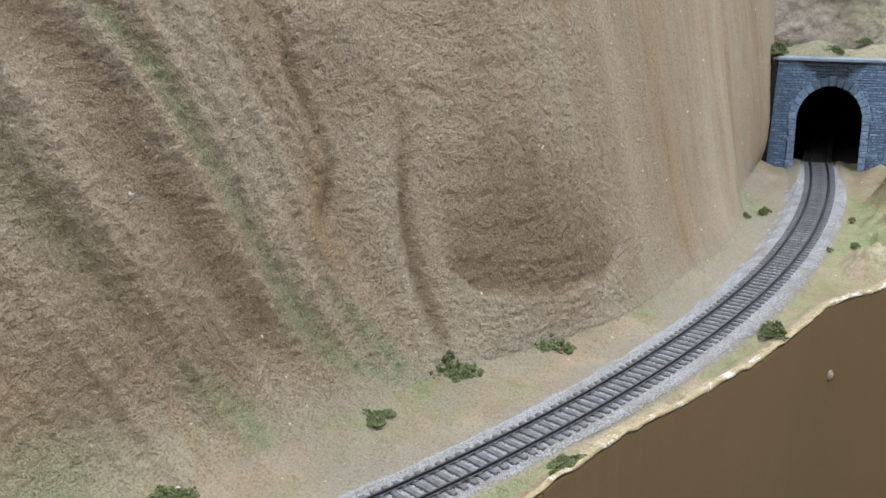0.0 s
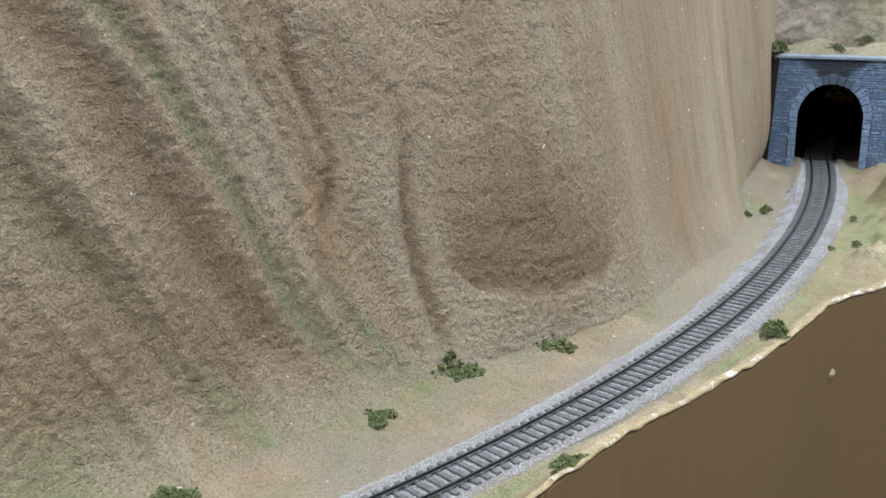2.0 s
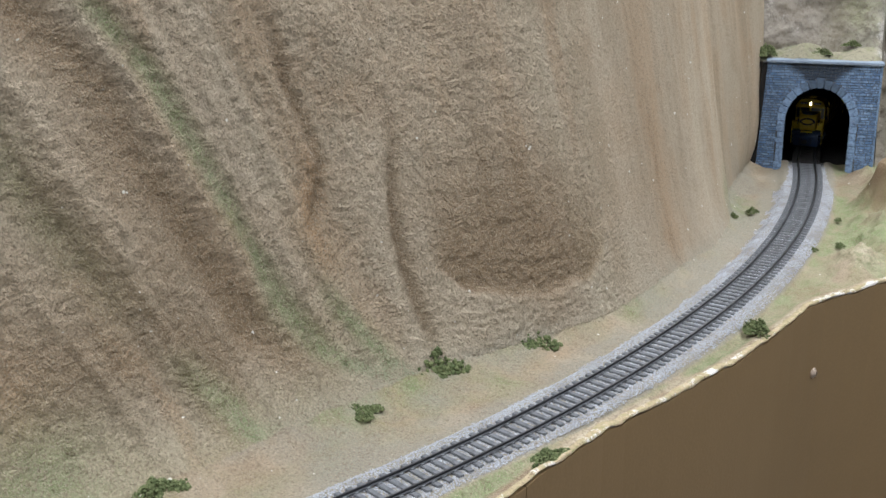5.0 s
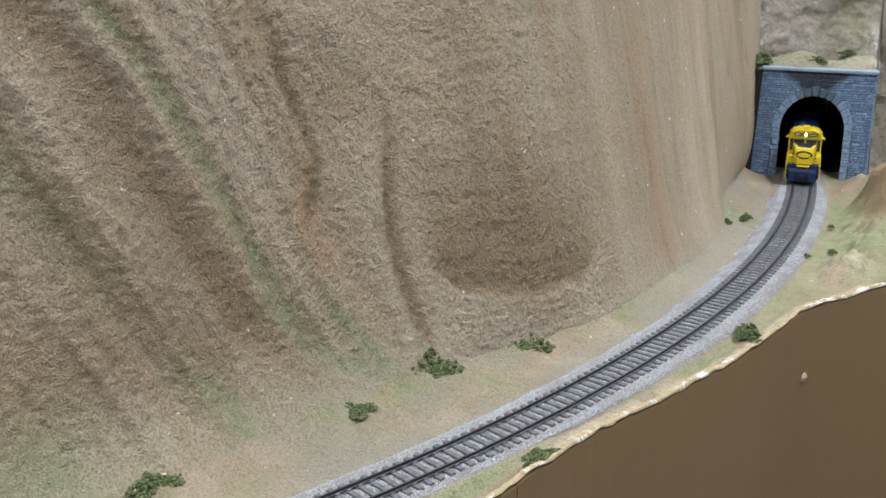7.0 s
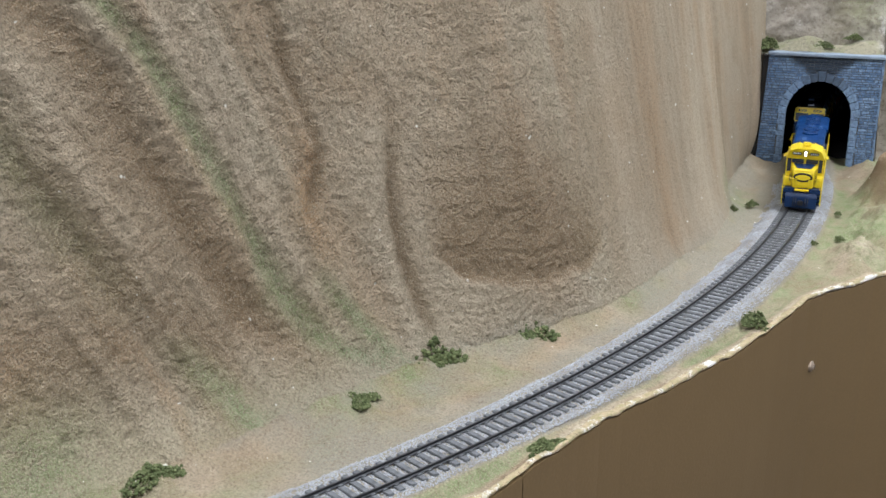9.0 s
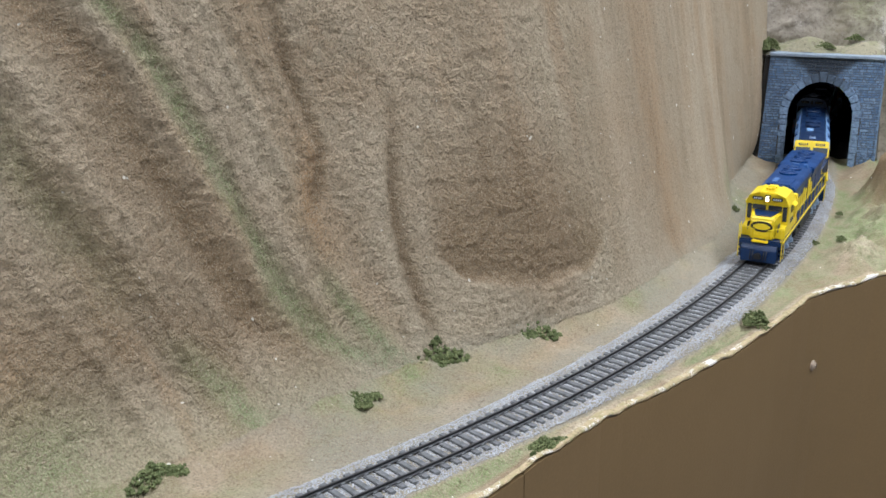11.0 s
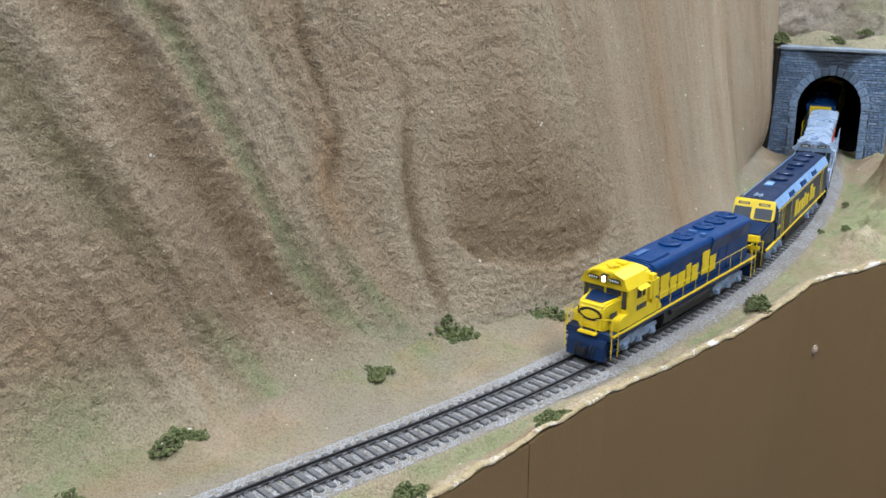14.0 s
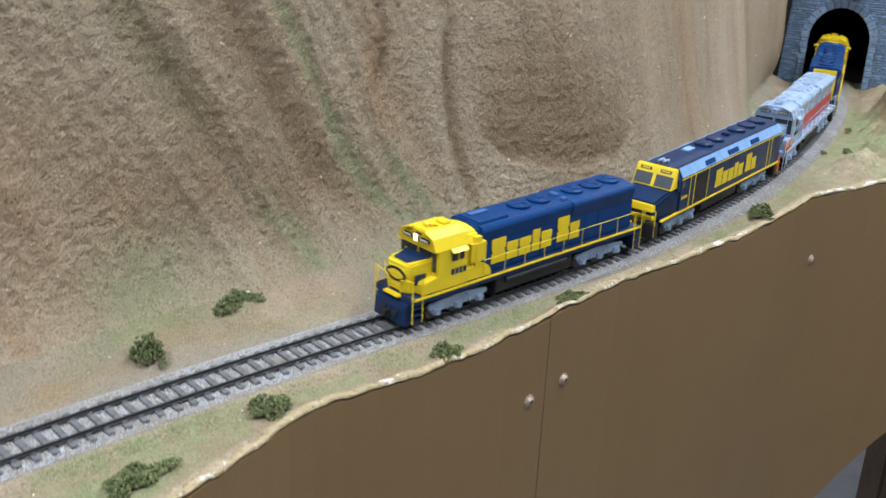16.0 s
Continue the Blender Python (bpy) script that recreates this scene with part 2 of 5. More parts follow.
def line(s):
    """Place, direction of travel and outward side at the distance s along the track (arrays allowed)."""
    s = np.asarray(s, float)
    f = np.where(s < S0, -s / RAD, PHI0)
    u = np.maximum(s - S0, 0)
    n0, t0 = np.stack([np.cos(f), np.sin(f)], -1), np.stack([np.sin(f), -np.cos(f)], -1)
    p = np.array([CX, CY]) + RAD * n0 + u[..., None] * t0 + (KREV * u * u / 2)[..., None] * n0
    t = t0 + (KREV * u)[..., None] * n0
    g = -S1 / RAD
    n1, t1 = np.array([math.cos(g), math.sin(g)]), np.array([math.sin(g), -math.cos(g)])
    v = np.maximum(S1 - s, 0)
    w = np.minimum(v, U1)
    back = np.array([CX, CY]) + RAD * n1 - v[..., None] * t1 + (K1 * (w * w / 2 + U1 * (v - w)))[..., None] * n1
    inside = (s < S1)[..., None]
    p = np.where(inside, back, p)
    t = np.where(inside, t1 - (K1 * w)[..., None] * n1, t)
    t = t / np.linalg.norm(t, axis=-1, keepdims=True)
    return p, t, np.stack([-t[..., 1], t[..., 0]], -1)


def on_line(s, d, z):
    p, t, n = line(s)
    q = p + n * np.asarray(d)[..., None]
    return np.concatenate([q, np.broadcast_to(np.asarray(z, float), q.shape[:-1])[..., None]], -1)


SHOULDER = [(0.3, 0.0250), (0.85, 0.0250), (1.10, 0.0200), (1.75, 0.0190)]   # outer edge of the ballast
EDGE = [(0.30, 0.40), (0.50, 0.30), (0.60, 0.19), (0.66, 0.115), (0.704, 0.077), (0.753, 0.052), (0.80, 0.046), (0.855, 0.043), (0.913, 0.037), (0.965, 0.031),
        (1.016, 0.027), (1.051, 0.030), (1.085, 0.035), (1.122, 0.0375), (1.169, 0.0445), (1.209, 0.0495), (1.239, 0.0425), (1.275, 0.0485), (1.313, 0.0615),
        (1.341, 0.0685), (1.40, 0.08), (1.75, 0.10)]
CLIFF = [(0.30, -0.063), (0.355, -0.062), (0.40, -0.071), (0.46, -0.083), (0.51, -0.088), (0.57, -0.080), (0.68, -0.073), (0.76, -0.087), (0.83, -0.086), (0.90, -0.084), (0.95, -0.094), (1.01, -0.115),
         (1.07, -0.122), (1.12, -0.123), (1.20, -0.114), (1.265, -0.118), (1.35, -0.112), (1.5, -0.108), (1.75, -0.10)]


def edge_z(s):
    return -0.0065 + 0.003 * fbm(s * 22, s * 0, 4, 5) + 0.0015 * fbm(s * 90, s * 0, 3, 8)


def ground():
    """The hillside and the strip along the track, as one sheet from the board's edge up the slope."""
    ds = 0.0014
    S = np.arange(0.338, 1.72, ds)
    n1, n2 = 130, 300
    ed, cl = knots(S, EDGE) - 0.001, knots(S, CLIFF)
    foot = cl + knots(S, [(0.3, 0.003), (0.45, 0.012), (0.6, 0.026), (0.85, 0.034), (0.93, 0.024), (1.02, 0.030), (1.10, 0.036), (1.4, 0.040)])
    q1 = np.linspace(0, 1, n1)
    zc = np.concatenate([np.linspace(0, 0.05, 44, endpoint=False), np.linspace(0.05, 0.42, n2 - 44)])
    s2 = np.repeat(S[:, None], n1 + n2, 1)
    # strip beside the track
    d1 = ed[:, None] + (foot - ed)[:, None] * q1[None]
    a = np.abs(d1)
    bed = np.clip((0.030 - a) / 0.010, 0, 1)
    z1 = -0.0095 + 0.0058 * bed * bed * (3 - 2 * bed)
    rough = fbm(s2[:, :n1] * 60, d1 * 60, 4, 3)
    z1 = z1 + 0.0022 * rough * (1 - bed)
    rise = np.clip((d1 - 0.030) / 0.03, 0, 1)
    z1 = z1 + 0.0042 * np.clip((0.46 - s2[:, :n1]) / 0.08, 0, 1) * np.clip((a - 0.018) / 0.008, 0, 1)
    z1 = z1 + 0.003 * rise + (0.0009 * fbm(s2[:, :n1] * 360, d1 * 360, 2, 18) + 0.0010 * fbm(s2[:, :n1] * 120, d1 * 120, 2, 19)) * np.clip((-0.030 - d1) / 0.02, 0, 1)
    # mounds of plaster rock beyond the far end of the bank
    sm, dm = s2[:, :n1], d1
    z1 = z1 + 0.016 * blob(sm, dm, 0.668, 0.064, 0.022, 0.016) + 0.043 * np.clip(1.7 * blob(sm, dm, 0.486, 0.076, 0.025, 0.019), 0, 1) + 0.035 * blob(sm, dm, 0.385, 0.165, 0.055, 0.050) + 0.012 * blob(sm, dm, 0.58, 0.075, 0.05, 0.02) + 0.008 * blob(sm, dm, 0.41, 0.060, 0.03, 0.02)
    z1 = z1 + (0.012 * fbm(sm * 40, dm * 40, 5, 31) + 0.005 * fbm(sm * 130, dm * 130, 3, 32)) * np.clip((dm - 0.036) / 0.02, 0, 1) * np.clip((0.74 - sm) / 0.06, 0, 1)
    lip = np.clip((d1 - (ed[:, None] - 0.010)) / 0.010, 0, 1)
    z1 = z1 * (1 - lip) + lip * (edge_z(S)[:, None] + 0.0010) 
    w = np.clip((foot[:, None] + 0.022 - d1) / 0.022, 0, 1)
    z1 = z1 + 0.008 * w * w
    # the slope
    zz = np.repeat(zc[None], len(S), 0)
    ss = s2[:, n1:]
    tilt = 0.42 * np.clip((ss - 0.99) / 0.10, 0, 1)
    gw = ss - tilt * zz
    lean = 0.20 + 0.05 * np.sin(ss * 9)
    d2 = cl[:, None] - lean * (zz - 0.1) + 0.010 * np.clip((ss - 0.9) / 0.2, 0, 1) * np.exp(-zz / 0.012) - 0.4 * np.clip(zz - 0.24, 0, 1) ** 1.3
    # the gullies and ridges that fan down the slope, each followed by its place along the track at each height
    def course(table, width, shift=0.0):
        hs, at = zip(*table)
        wob = 0.0022 * fbm(zz * 45, zz * 0 + shift * 90, 3, 21)
        return np.exp(-((ss - np.interp(zz, hs, at) - shift - wob) / width) ** 2)
    VALE = [(0.0, 1.052), (0.006, 1.065), (0.020, 1.093), (0.036, 1.109), (0.057, 1.122), (0.082, 1.133), (0.104, 1.144), (0.149, 1.166), (0.186, 1.181), (0.226, 1.208), (0.42, 1.30)]
    CLEFT = [(0.0, 1.020), (0.018, 1.0205), (0.032, 1.024), (0.066, 1.028), (0.086, 1.031), (0.105, 1.028), (0.136, 1.023), (0.168, 1.027), (0.42, 1.06)]
    SCAR = [(0.0, 1.045), (0.094, 1.089), (0.127, 1.078), (0.159, 1.089), (0.181, 1.095), (0.42, 1.14)]
    high = np.clip((zz - 0.03) / 0.04, 0, 1)
    stripe = course(VALE, 0.0070 + 0.006 * np.exp(-((zz - 0.045) / 0.03) ** 2))
    stripe2 = course([(0.0, 1.047), (0.019, 1.063), (0.044, 1.081), (0.42, 1.27)], 0.008) * np.clip((0.07 - zz) / 0.03, 0, 1)
    stripe3 = course([(0.0, 1.163), (0.014, 1.171), (0.035, 1.186), (0.42, 1.40)], 0.010) * np.clip((0.06 - zz) / 0.03, 0, 1)
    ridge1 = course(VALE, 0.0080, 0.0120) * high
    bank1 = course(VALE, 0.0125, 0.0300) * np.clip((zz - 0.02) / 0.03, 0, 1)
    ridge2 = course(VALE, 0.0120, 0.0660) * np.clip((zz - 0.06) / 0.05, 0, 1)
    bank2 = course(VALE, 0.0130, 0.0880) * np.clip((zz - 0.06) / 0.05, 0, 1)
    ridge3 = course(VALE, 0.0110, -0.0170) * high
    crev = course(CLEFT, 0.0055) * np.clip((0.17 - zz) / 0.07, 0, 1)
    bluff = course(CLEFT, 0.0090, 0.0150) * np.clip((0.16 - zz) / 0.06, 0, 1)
    scar = course(SCAR, 0.0050) * np.clip((zz - 0.085) / 0.02, 0, 1) * np.clip((0.215 - zz) / 0.03, 0, 1)
    scar2 = course(SCAR, 0.0090, 0.006) * np.clip((zz - 0.06) / 0.03, 0, 1) * np.clip((0.17 - zz) / 0.05, 0, 1)
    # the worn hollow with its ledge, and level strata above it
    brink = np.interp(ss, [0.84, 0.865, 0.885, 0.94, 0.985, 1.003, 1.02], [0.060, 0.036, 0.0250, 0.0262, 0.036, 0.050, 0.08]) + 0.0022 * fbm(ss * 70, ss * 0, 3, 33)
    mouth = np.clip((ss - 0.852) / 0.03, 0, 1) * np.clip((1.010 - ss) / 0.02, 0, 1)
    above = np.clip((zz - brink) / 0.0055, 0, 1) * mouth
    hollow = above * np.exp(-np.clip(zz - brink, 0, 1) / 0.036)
    strata = np.clip((ss - 0.80) / 0.08, 0, 1) * np.clip((1.03 - ss) / 0.04, 0, 1)
    far = np.clip((ss - 0.80) / 0.25, 0.35, 1)
    furrow = fbm(gw * 24, zz * 2.2, 4, 11)
    d2 = d2 + 0.11 * zz * np.clip((0.43 - ss) / 0.09, 0, 1)
    d2 = d2 + (0.0042 + 0.0022 * far) * furrow + 0.0028 * fbm(gw * 70, zz * 3, 3, 12) + 0.0003 * (far + np.clip((ss - 1.05) / 0.06, 0, 1)) * fbm(ss * 160, zz * 150, 3, 13)
    d2 = d2 + 0.0013 * np.clip((ss - 0.72) / 0.2, 0.22, 1) * fbm(ss * 380, zz * 370, 2, 14)
    d2 = d2 - 0.0035 * hollow - 0.0050 * crev + 0.0030 * bluff - 0.0020 * stripe * np.clip(zz / 0.03, 0.2, 1) + 0.0030 * ridge1 - 0.0026 * bank1 + 0.0034 * ridge2 - 0.0026 * bank2 + 0.0020 * ridge3 - 0.0030 * scar
    d2 = d2 + 0.0010 * strata * fbm(ss * 9, zz * 95, 3, 15) + 0.0042 * np.clip((0.86 - ss) / 0.1, 0, 1) * fbm(ss * 34, zz * 3, 4, 16)
    fold = np.exp(-((ss - 0.515 - 0.05 * zz) / 0.010) ** 2) * np.clip((0.06 - zz) / 0.04, 0, 1)
    d2 = d2 - 0.010 * fold
    # join the slope to the strip
    d2 = d2 + (foot[:, None] - d2[:, :1]) * np.exp(-zz / 0.026)
    z2 = zz + z1[:, -1:] 
    D, Z = np.concatenate([d1, d2[:, 1:]], 1), np.concatenate([z1, z2[:, 1:]], 1)
    s3 = s2[:, 1:]
    V = on_line(s3, D, Z)
    ns, nc = D.shape
    idx = np.arange(ns * nc).reshape(ns, nc)
    F = np.stack([idx[:-1, :-1], idx[:-1, 1:], idx[1:, 1:], idx[1:, :-1]], -1).reshape(-1, 4)
    me = bpy.data.meshes.new("ground")
    me.vertices.add(ns * nc)
    me.vertices.foreach_set("co", V.reshape(-1))
    me.loops.add(F.size)
    me.loops.foreach_set("vertex_index", F.reshape(-1).astype(np.int32))
    me.polygons.add(len(F))
    me.polygons.foreach_set("loop_start", np.arange(0, F.size, 4, dtype=np.int32))
    me.polygons.foreach_set("loop_total", np.full(len(F), 4, dtype=np.int32))
    me.update(calc_edges=True)
    me.polygons.foreach_set("use_smooth", np.ones(len(F), dtype=bool))
    # paint: green growth, brown earth plus painted shade, pale plaster and grey track dust
    g1 = np.clip(0.72 + 1.3 * fbm(sm * 30, dm * 45, 4, 58), 0.05, 1) * np.clip((d1 - knots(S, SHOULDER)[:, None] + 0.002) / 0.005, 0, 1) * np.clip((ed[:, None] - 0.003 - d1) / 0.004, 0, 1)
    g1 = g1 * (1 - np.clip(0.6 * blob(sm, dm, 0.385, 0.165, 0.07, 0.06), 0, 1))
    g1 = g1 + np.clip(0.22 + 0.9 * fbm(sm * 26, dm * 26, 4, 53), 0, 0.65) * np.clip((-0.028 - dm) / 0.02, 0, 1) + 0.45 * np.clip(0.6 + fbm(sm * 40, dm * 40, 3, 66), 0, 1) * blob(sm, dm, 0.88, -0.06, 0.12, 0.022) + 0.7 * blob(sm, dm, 0.55, -0.055, 0.05, 0.02) + 0.5 * blob(sm, dm, 1.06, -0.08, 0.05, 0.02) + 0.6 * blob(sm, dm, 1.29, -0.085, 0.05, 0.03) + 0.25 * blob(sm, dm, 1.05, -0.085, 0.06, 0.02)
    g2 = 0.85 * stripe + 0.85 * stripe2 + 0.75 * stripe3 + 0.35 * bank2 + 0.6 * blob(ss, zz, 0.555, 0.01, 0.04, 0.02) + 0.8 * blob(ss, zz, 1.275, 0.012, 0.035, 0.028)
    g2 = g2 + 0.25 * np.clip(fbm(gw * 16, zz * 3, 4, 41) - 0.2, 0, 1) + 0.3 * blob(ss, zz, 1.14, 0.0, 0.12, 0.02)
    boulder = np.clip(1.8 * blob(sm, dm, 0.486, 0.076, 0.027, 0.021), 0, 1)
    g1 = g1 * (1 - boulder)
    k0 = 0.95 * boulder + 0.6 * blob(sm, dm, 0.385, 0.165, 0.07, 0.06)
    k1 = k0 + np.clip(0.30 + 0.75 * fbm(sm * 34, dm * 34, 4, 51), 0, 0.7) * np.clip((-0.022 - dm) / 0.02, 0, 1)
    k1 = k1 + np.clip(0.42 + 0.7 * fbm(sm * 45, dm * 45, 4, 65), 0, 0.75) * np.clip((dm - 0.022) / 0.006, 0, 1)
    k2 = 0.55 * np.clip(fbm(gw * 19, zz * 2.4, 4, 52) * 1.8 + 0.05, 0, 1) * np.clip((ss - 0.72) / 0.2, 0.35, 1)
    # shade painted into hollow, cleft, scar and banks, along with brown grass
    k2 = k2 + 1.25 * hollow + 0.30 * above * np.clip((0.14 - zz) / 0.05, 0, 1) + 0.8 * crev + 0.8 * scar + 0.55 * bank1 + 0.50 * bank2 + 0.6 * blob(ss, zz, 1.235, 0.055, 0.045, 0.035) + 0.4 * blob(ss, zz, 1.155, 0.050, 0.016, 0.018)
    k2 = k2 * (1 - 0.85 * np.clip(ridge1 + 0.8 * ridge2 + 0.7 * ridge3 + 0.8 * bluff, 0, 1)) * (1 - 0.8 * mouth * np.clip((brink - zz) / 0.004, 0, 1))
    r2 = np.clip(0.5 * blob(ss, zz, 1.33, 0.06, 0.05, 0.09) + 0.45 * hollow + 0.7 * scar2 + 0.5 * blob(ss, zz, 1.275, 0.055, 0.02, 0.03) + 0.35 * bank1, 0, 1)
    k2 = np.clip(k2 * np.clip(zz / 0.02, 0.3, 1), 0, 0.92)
    p1 = np.clip((d1 - (ed[:, None] - 0.006)) / 0.005, 0, 1) * (fbm(sm * 70, dm * 70, 3, 61) > 0.02) + 0.9 * blob(sm, dm, 0.668, 0.064, 0.022, 0.014)
    p2 = 0.0 * zz
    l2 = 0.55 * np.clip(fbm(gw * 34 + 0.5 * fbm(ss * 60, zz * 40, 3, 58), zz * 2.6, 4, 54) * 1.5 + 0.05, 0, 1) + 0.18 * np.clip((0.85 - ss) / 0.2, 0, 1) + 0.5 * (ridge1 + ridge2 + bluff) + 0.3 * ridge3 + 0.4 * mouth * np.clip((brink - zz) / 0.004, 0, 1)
    r2 = r2 + 0.55 * np.clip(fbm(gw * 46 + 0.5 * fbm(ss * 70, zz * 40, 3, 59), zz * 4.2, 4, 55) * 1.5, 0, 1)
    lee = np.clip((0.02 - dm) / 0.01, 0, 1)
    l1, r1 = 0.3 * np.clip(fbm(sm * 30, dm * 30, 3, 56) * 2, 0, 1), 0.7 * np.clip(fbm(sm * 22, dm * 30, 3, 57) * 2, 0, 1)
    u1 = np.clip(np.clip((0.046 - a) / 0.02, 0, 1) * (d1 < knots(S, SHOULDER)[:, None] + 0.001) + np.clip(0.55 + 1.7 * fbm(sm * 22, dm * 30, 4, 62), 0, 0.9) * (d1 < -0.03) * np.clip((d1 + 0.11) / 0.02, 0, 1), 0, 1)
    u2 = np.clip(0.75 + 0.8 * fbm(ss * 20, zz * 30, 3, 67), 0, 0.95) * np.exp(-zz / 0.013) * np.clip((1.20 - ss) / 0.1, 0.25, 1)
    v1, v2 = 0.25 + 0.35 * np.clip((0.85 - sm) / 0.15, 0, 1), 0.85 * np.clip((0.90 - ss) / 0.28, 0, 1)
    wash = fbm(ss * 26 + 0.4 * fbm(ss * 50, zz * 25, 3, 64), zz * 1.6, 4, 63)
    l2 = l2 + v2 * 2.4 * np.clip(wash - 0.03, 0, 0.6)
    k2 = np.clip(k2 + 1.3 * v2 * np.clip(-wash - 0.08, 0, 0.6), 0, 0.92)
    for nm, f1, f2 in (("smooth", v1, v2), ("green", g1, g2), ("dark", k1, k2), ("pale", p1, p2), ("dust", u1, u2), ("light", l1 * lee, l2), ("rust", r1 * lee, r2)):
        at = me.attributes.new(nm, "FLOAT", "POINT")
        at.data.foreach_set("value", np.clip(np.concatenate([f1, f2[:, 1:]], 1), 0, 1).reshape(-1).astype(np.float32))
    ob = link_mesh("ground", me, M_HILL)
    return tagged(ob, "tan and brown static grass hillside with green gullies beside the track", "hillside", kind="structure")


ground()


# ---- board along the edge ----
def fascia(sa, sb):
    S = np.arange(sa, sb, 0.004)
    S = np.append(S, sb)
    d, zt = knots(S, EDGE), edge_z(S) - 0.0015
    rings = []
    zb = np.clip(-0.312 + 1.25 * (0.702 - S), -0.46, -0.09)
    for dd, zz in ((0.0, zt), (0.003, zt), (0.003, zb), (0.0, zb)):
        rings.append(on_line(S, d + dd, zz))
    V = np.stack(rings, 1).reshape(-1, 3)
    F = []
    for i in range(len(S) - 1):
        for j in range(4):
            F.append((4 * i + j, 4 * i + (j + 1) % 4, 4 * i + 4 + (j + 1) % 4, 4 * i + 4 + j))
    F += [(0, 1, 2, 3), tuple(4 * (len(S) - 1) + j for j in (3, 2, 1, 0))]
    ob = raw("fascia", V, F, M_FASCIA, smooth=False)
    return tagged(ob, "brown painted hardboard fascia below the layout edge", "fascia", kind="structure")


SEAM = 1.0860
fascia(0.32, SEAM - 0.0003)
fascia(SEAM + 0.0003, 1.74)


def lip():
    """The broken plaster lip between the grass and the board."""
    S = np.arange(0.34, 1.72, 0.0012)
    d = knots(S, EDGE)
    inner = d - 0.0016 - np.maximum(0.0040 * fbm(S * 46, S * 0, 4, 71), 0)
    outer = d + 0.0032 + 0.0005 * fbm(S * 120, S * 0, 3, 74)
    V, F = [], []
    zt = edge_z(S) + 0.0016
    k = 8
    for j in range(k):
        q = j / (k - 1)
        dd = inner + (outer - inner) * min(1.0, q * 1.25)
        zz = zt - 0.0012 + min(0.0013, 0.0060 * q) + 0.0009 * math.sin(q * math.pi) * fbm(S * 150, S * 0 + 3 * j, 3, 73) - (0.0014 + 0.0012 * fbm(S * 55, S * 0, 3, 75)) * max(0.0, q - 0.72) / 0.28
        V.append(on_line(S, dd, zz))
    V = np.stack(V, 1).reshape(-1, 3)
    for i in range(len(S) - 1):
        for j in range(k - 1):
            F.append((k * i + j, k * i + j + 1, k * i + k + j + 1, k * i + k + j))
    return tagged(raw("trim", V, F, M_PLASTER, smooth=True), "ragged white plaster lip along the board edge", "trim", kind="structure")


lip()


def screw(s, z, r=0.0042):
    p, t, n = line(s)
    d = float(knots(np.array([s]), EDGE)[0]) + 0.003
    c = p + n * d
    root = new("screw")
    root.matrix_world = Matrix.Translation((c[0], c[1], z)) @ pose(0, 0, 0, 0, 90, math.degrees(math.atan2(n[1], n[0])))
    bm = bmesh.new()
    add_cyl(bm, (0, 0, -0.001), (0, 0, 0.0008), r, 20)
    add_cyl(bm, (0, 0, 0.0008), (0, 0, 0.0024), r * 0.8, 20, r * 0.45)
    part("head", bm, M_SCREW, root, smooth=False)
    bm = bmesh.new()
    add_box(bm, -r * 0.42, r * 0.42, -r * 0.09, r * 0.09, 0.0020, 0.0027)
    add_box(bm, -r * 0.09, r * 0.09, -r * 0.42, r * 0.42, 0.0021, 0.0028)
    part("slot", bm, M_SLOT, root)
    return tagged(root, "paint-smeared cross-head screw in the brown board", "screw", group="fascia screws")


screw(0.760, -0.061)
screw(1.068, -0.0555)
screw(1.1005, -0.0575)


# ---- tunnel portal ----
PK = 0.974
PO = Vector((0.3442 * PK, 1.1536 * PK, 0.27 * (1 - PK)))
PANG = -19.13
PM = Matrix.Translation(PO) @ pose(0, 0, 0, 0, 0, PANG) @ Matrix.Diagonal((PK, PK, PK, 1))
ARC_C, ARC_W, SPRING, ARC_T = 0.0637, 0.0328, 0.040, 0.0765
PW0, PW1, PTOP = 0.001, 0.1215, 0.1015


def left_x(z):
    """The left edge of the face, which leans inwards."""
    return PW0 + 0.0035 + 0.0040 * (z + 0.010) / PTOP


def arch_x(z, grow=0.0):
    """Half width of the opening at the height z."""
    if z <= SPRING:
        return ARC_W + grow
    k = (z - SPRING) / (ARC_T - SPRING + grow)
    return (ARC_W + grow) * math.sqrt(max(0.0, 1 - k * k))


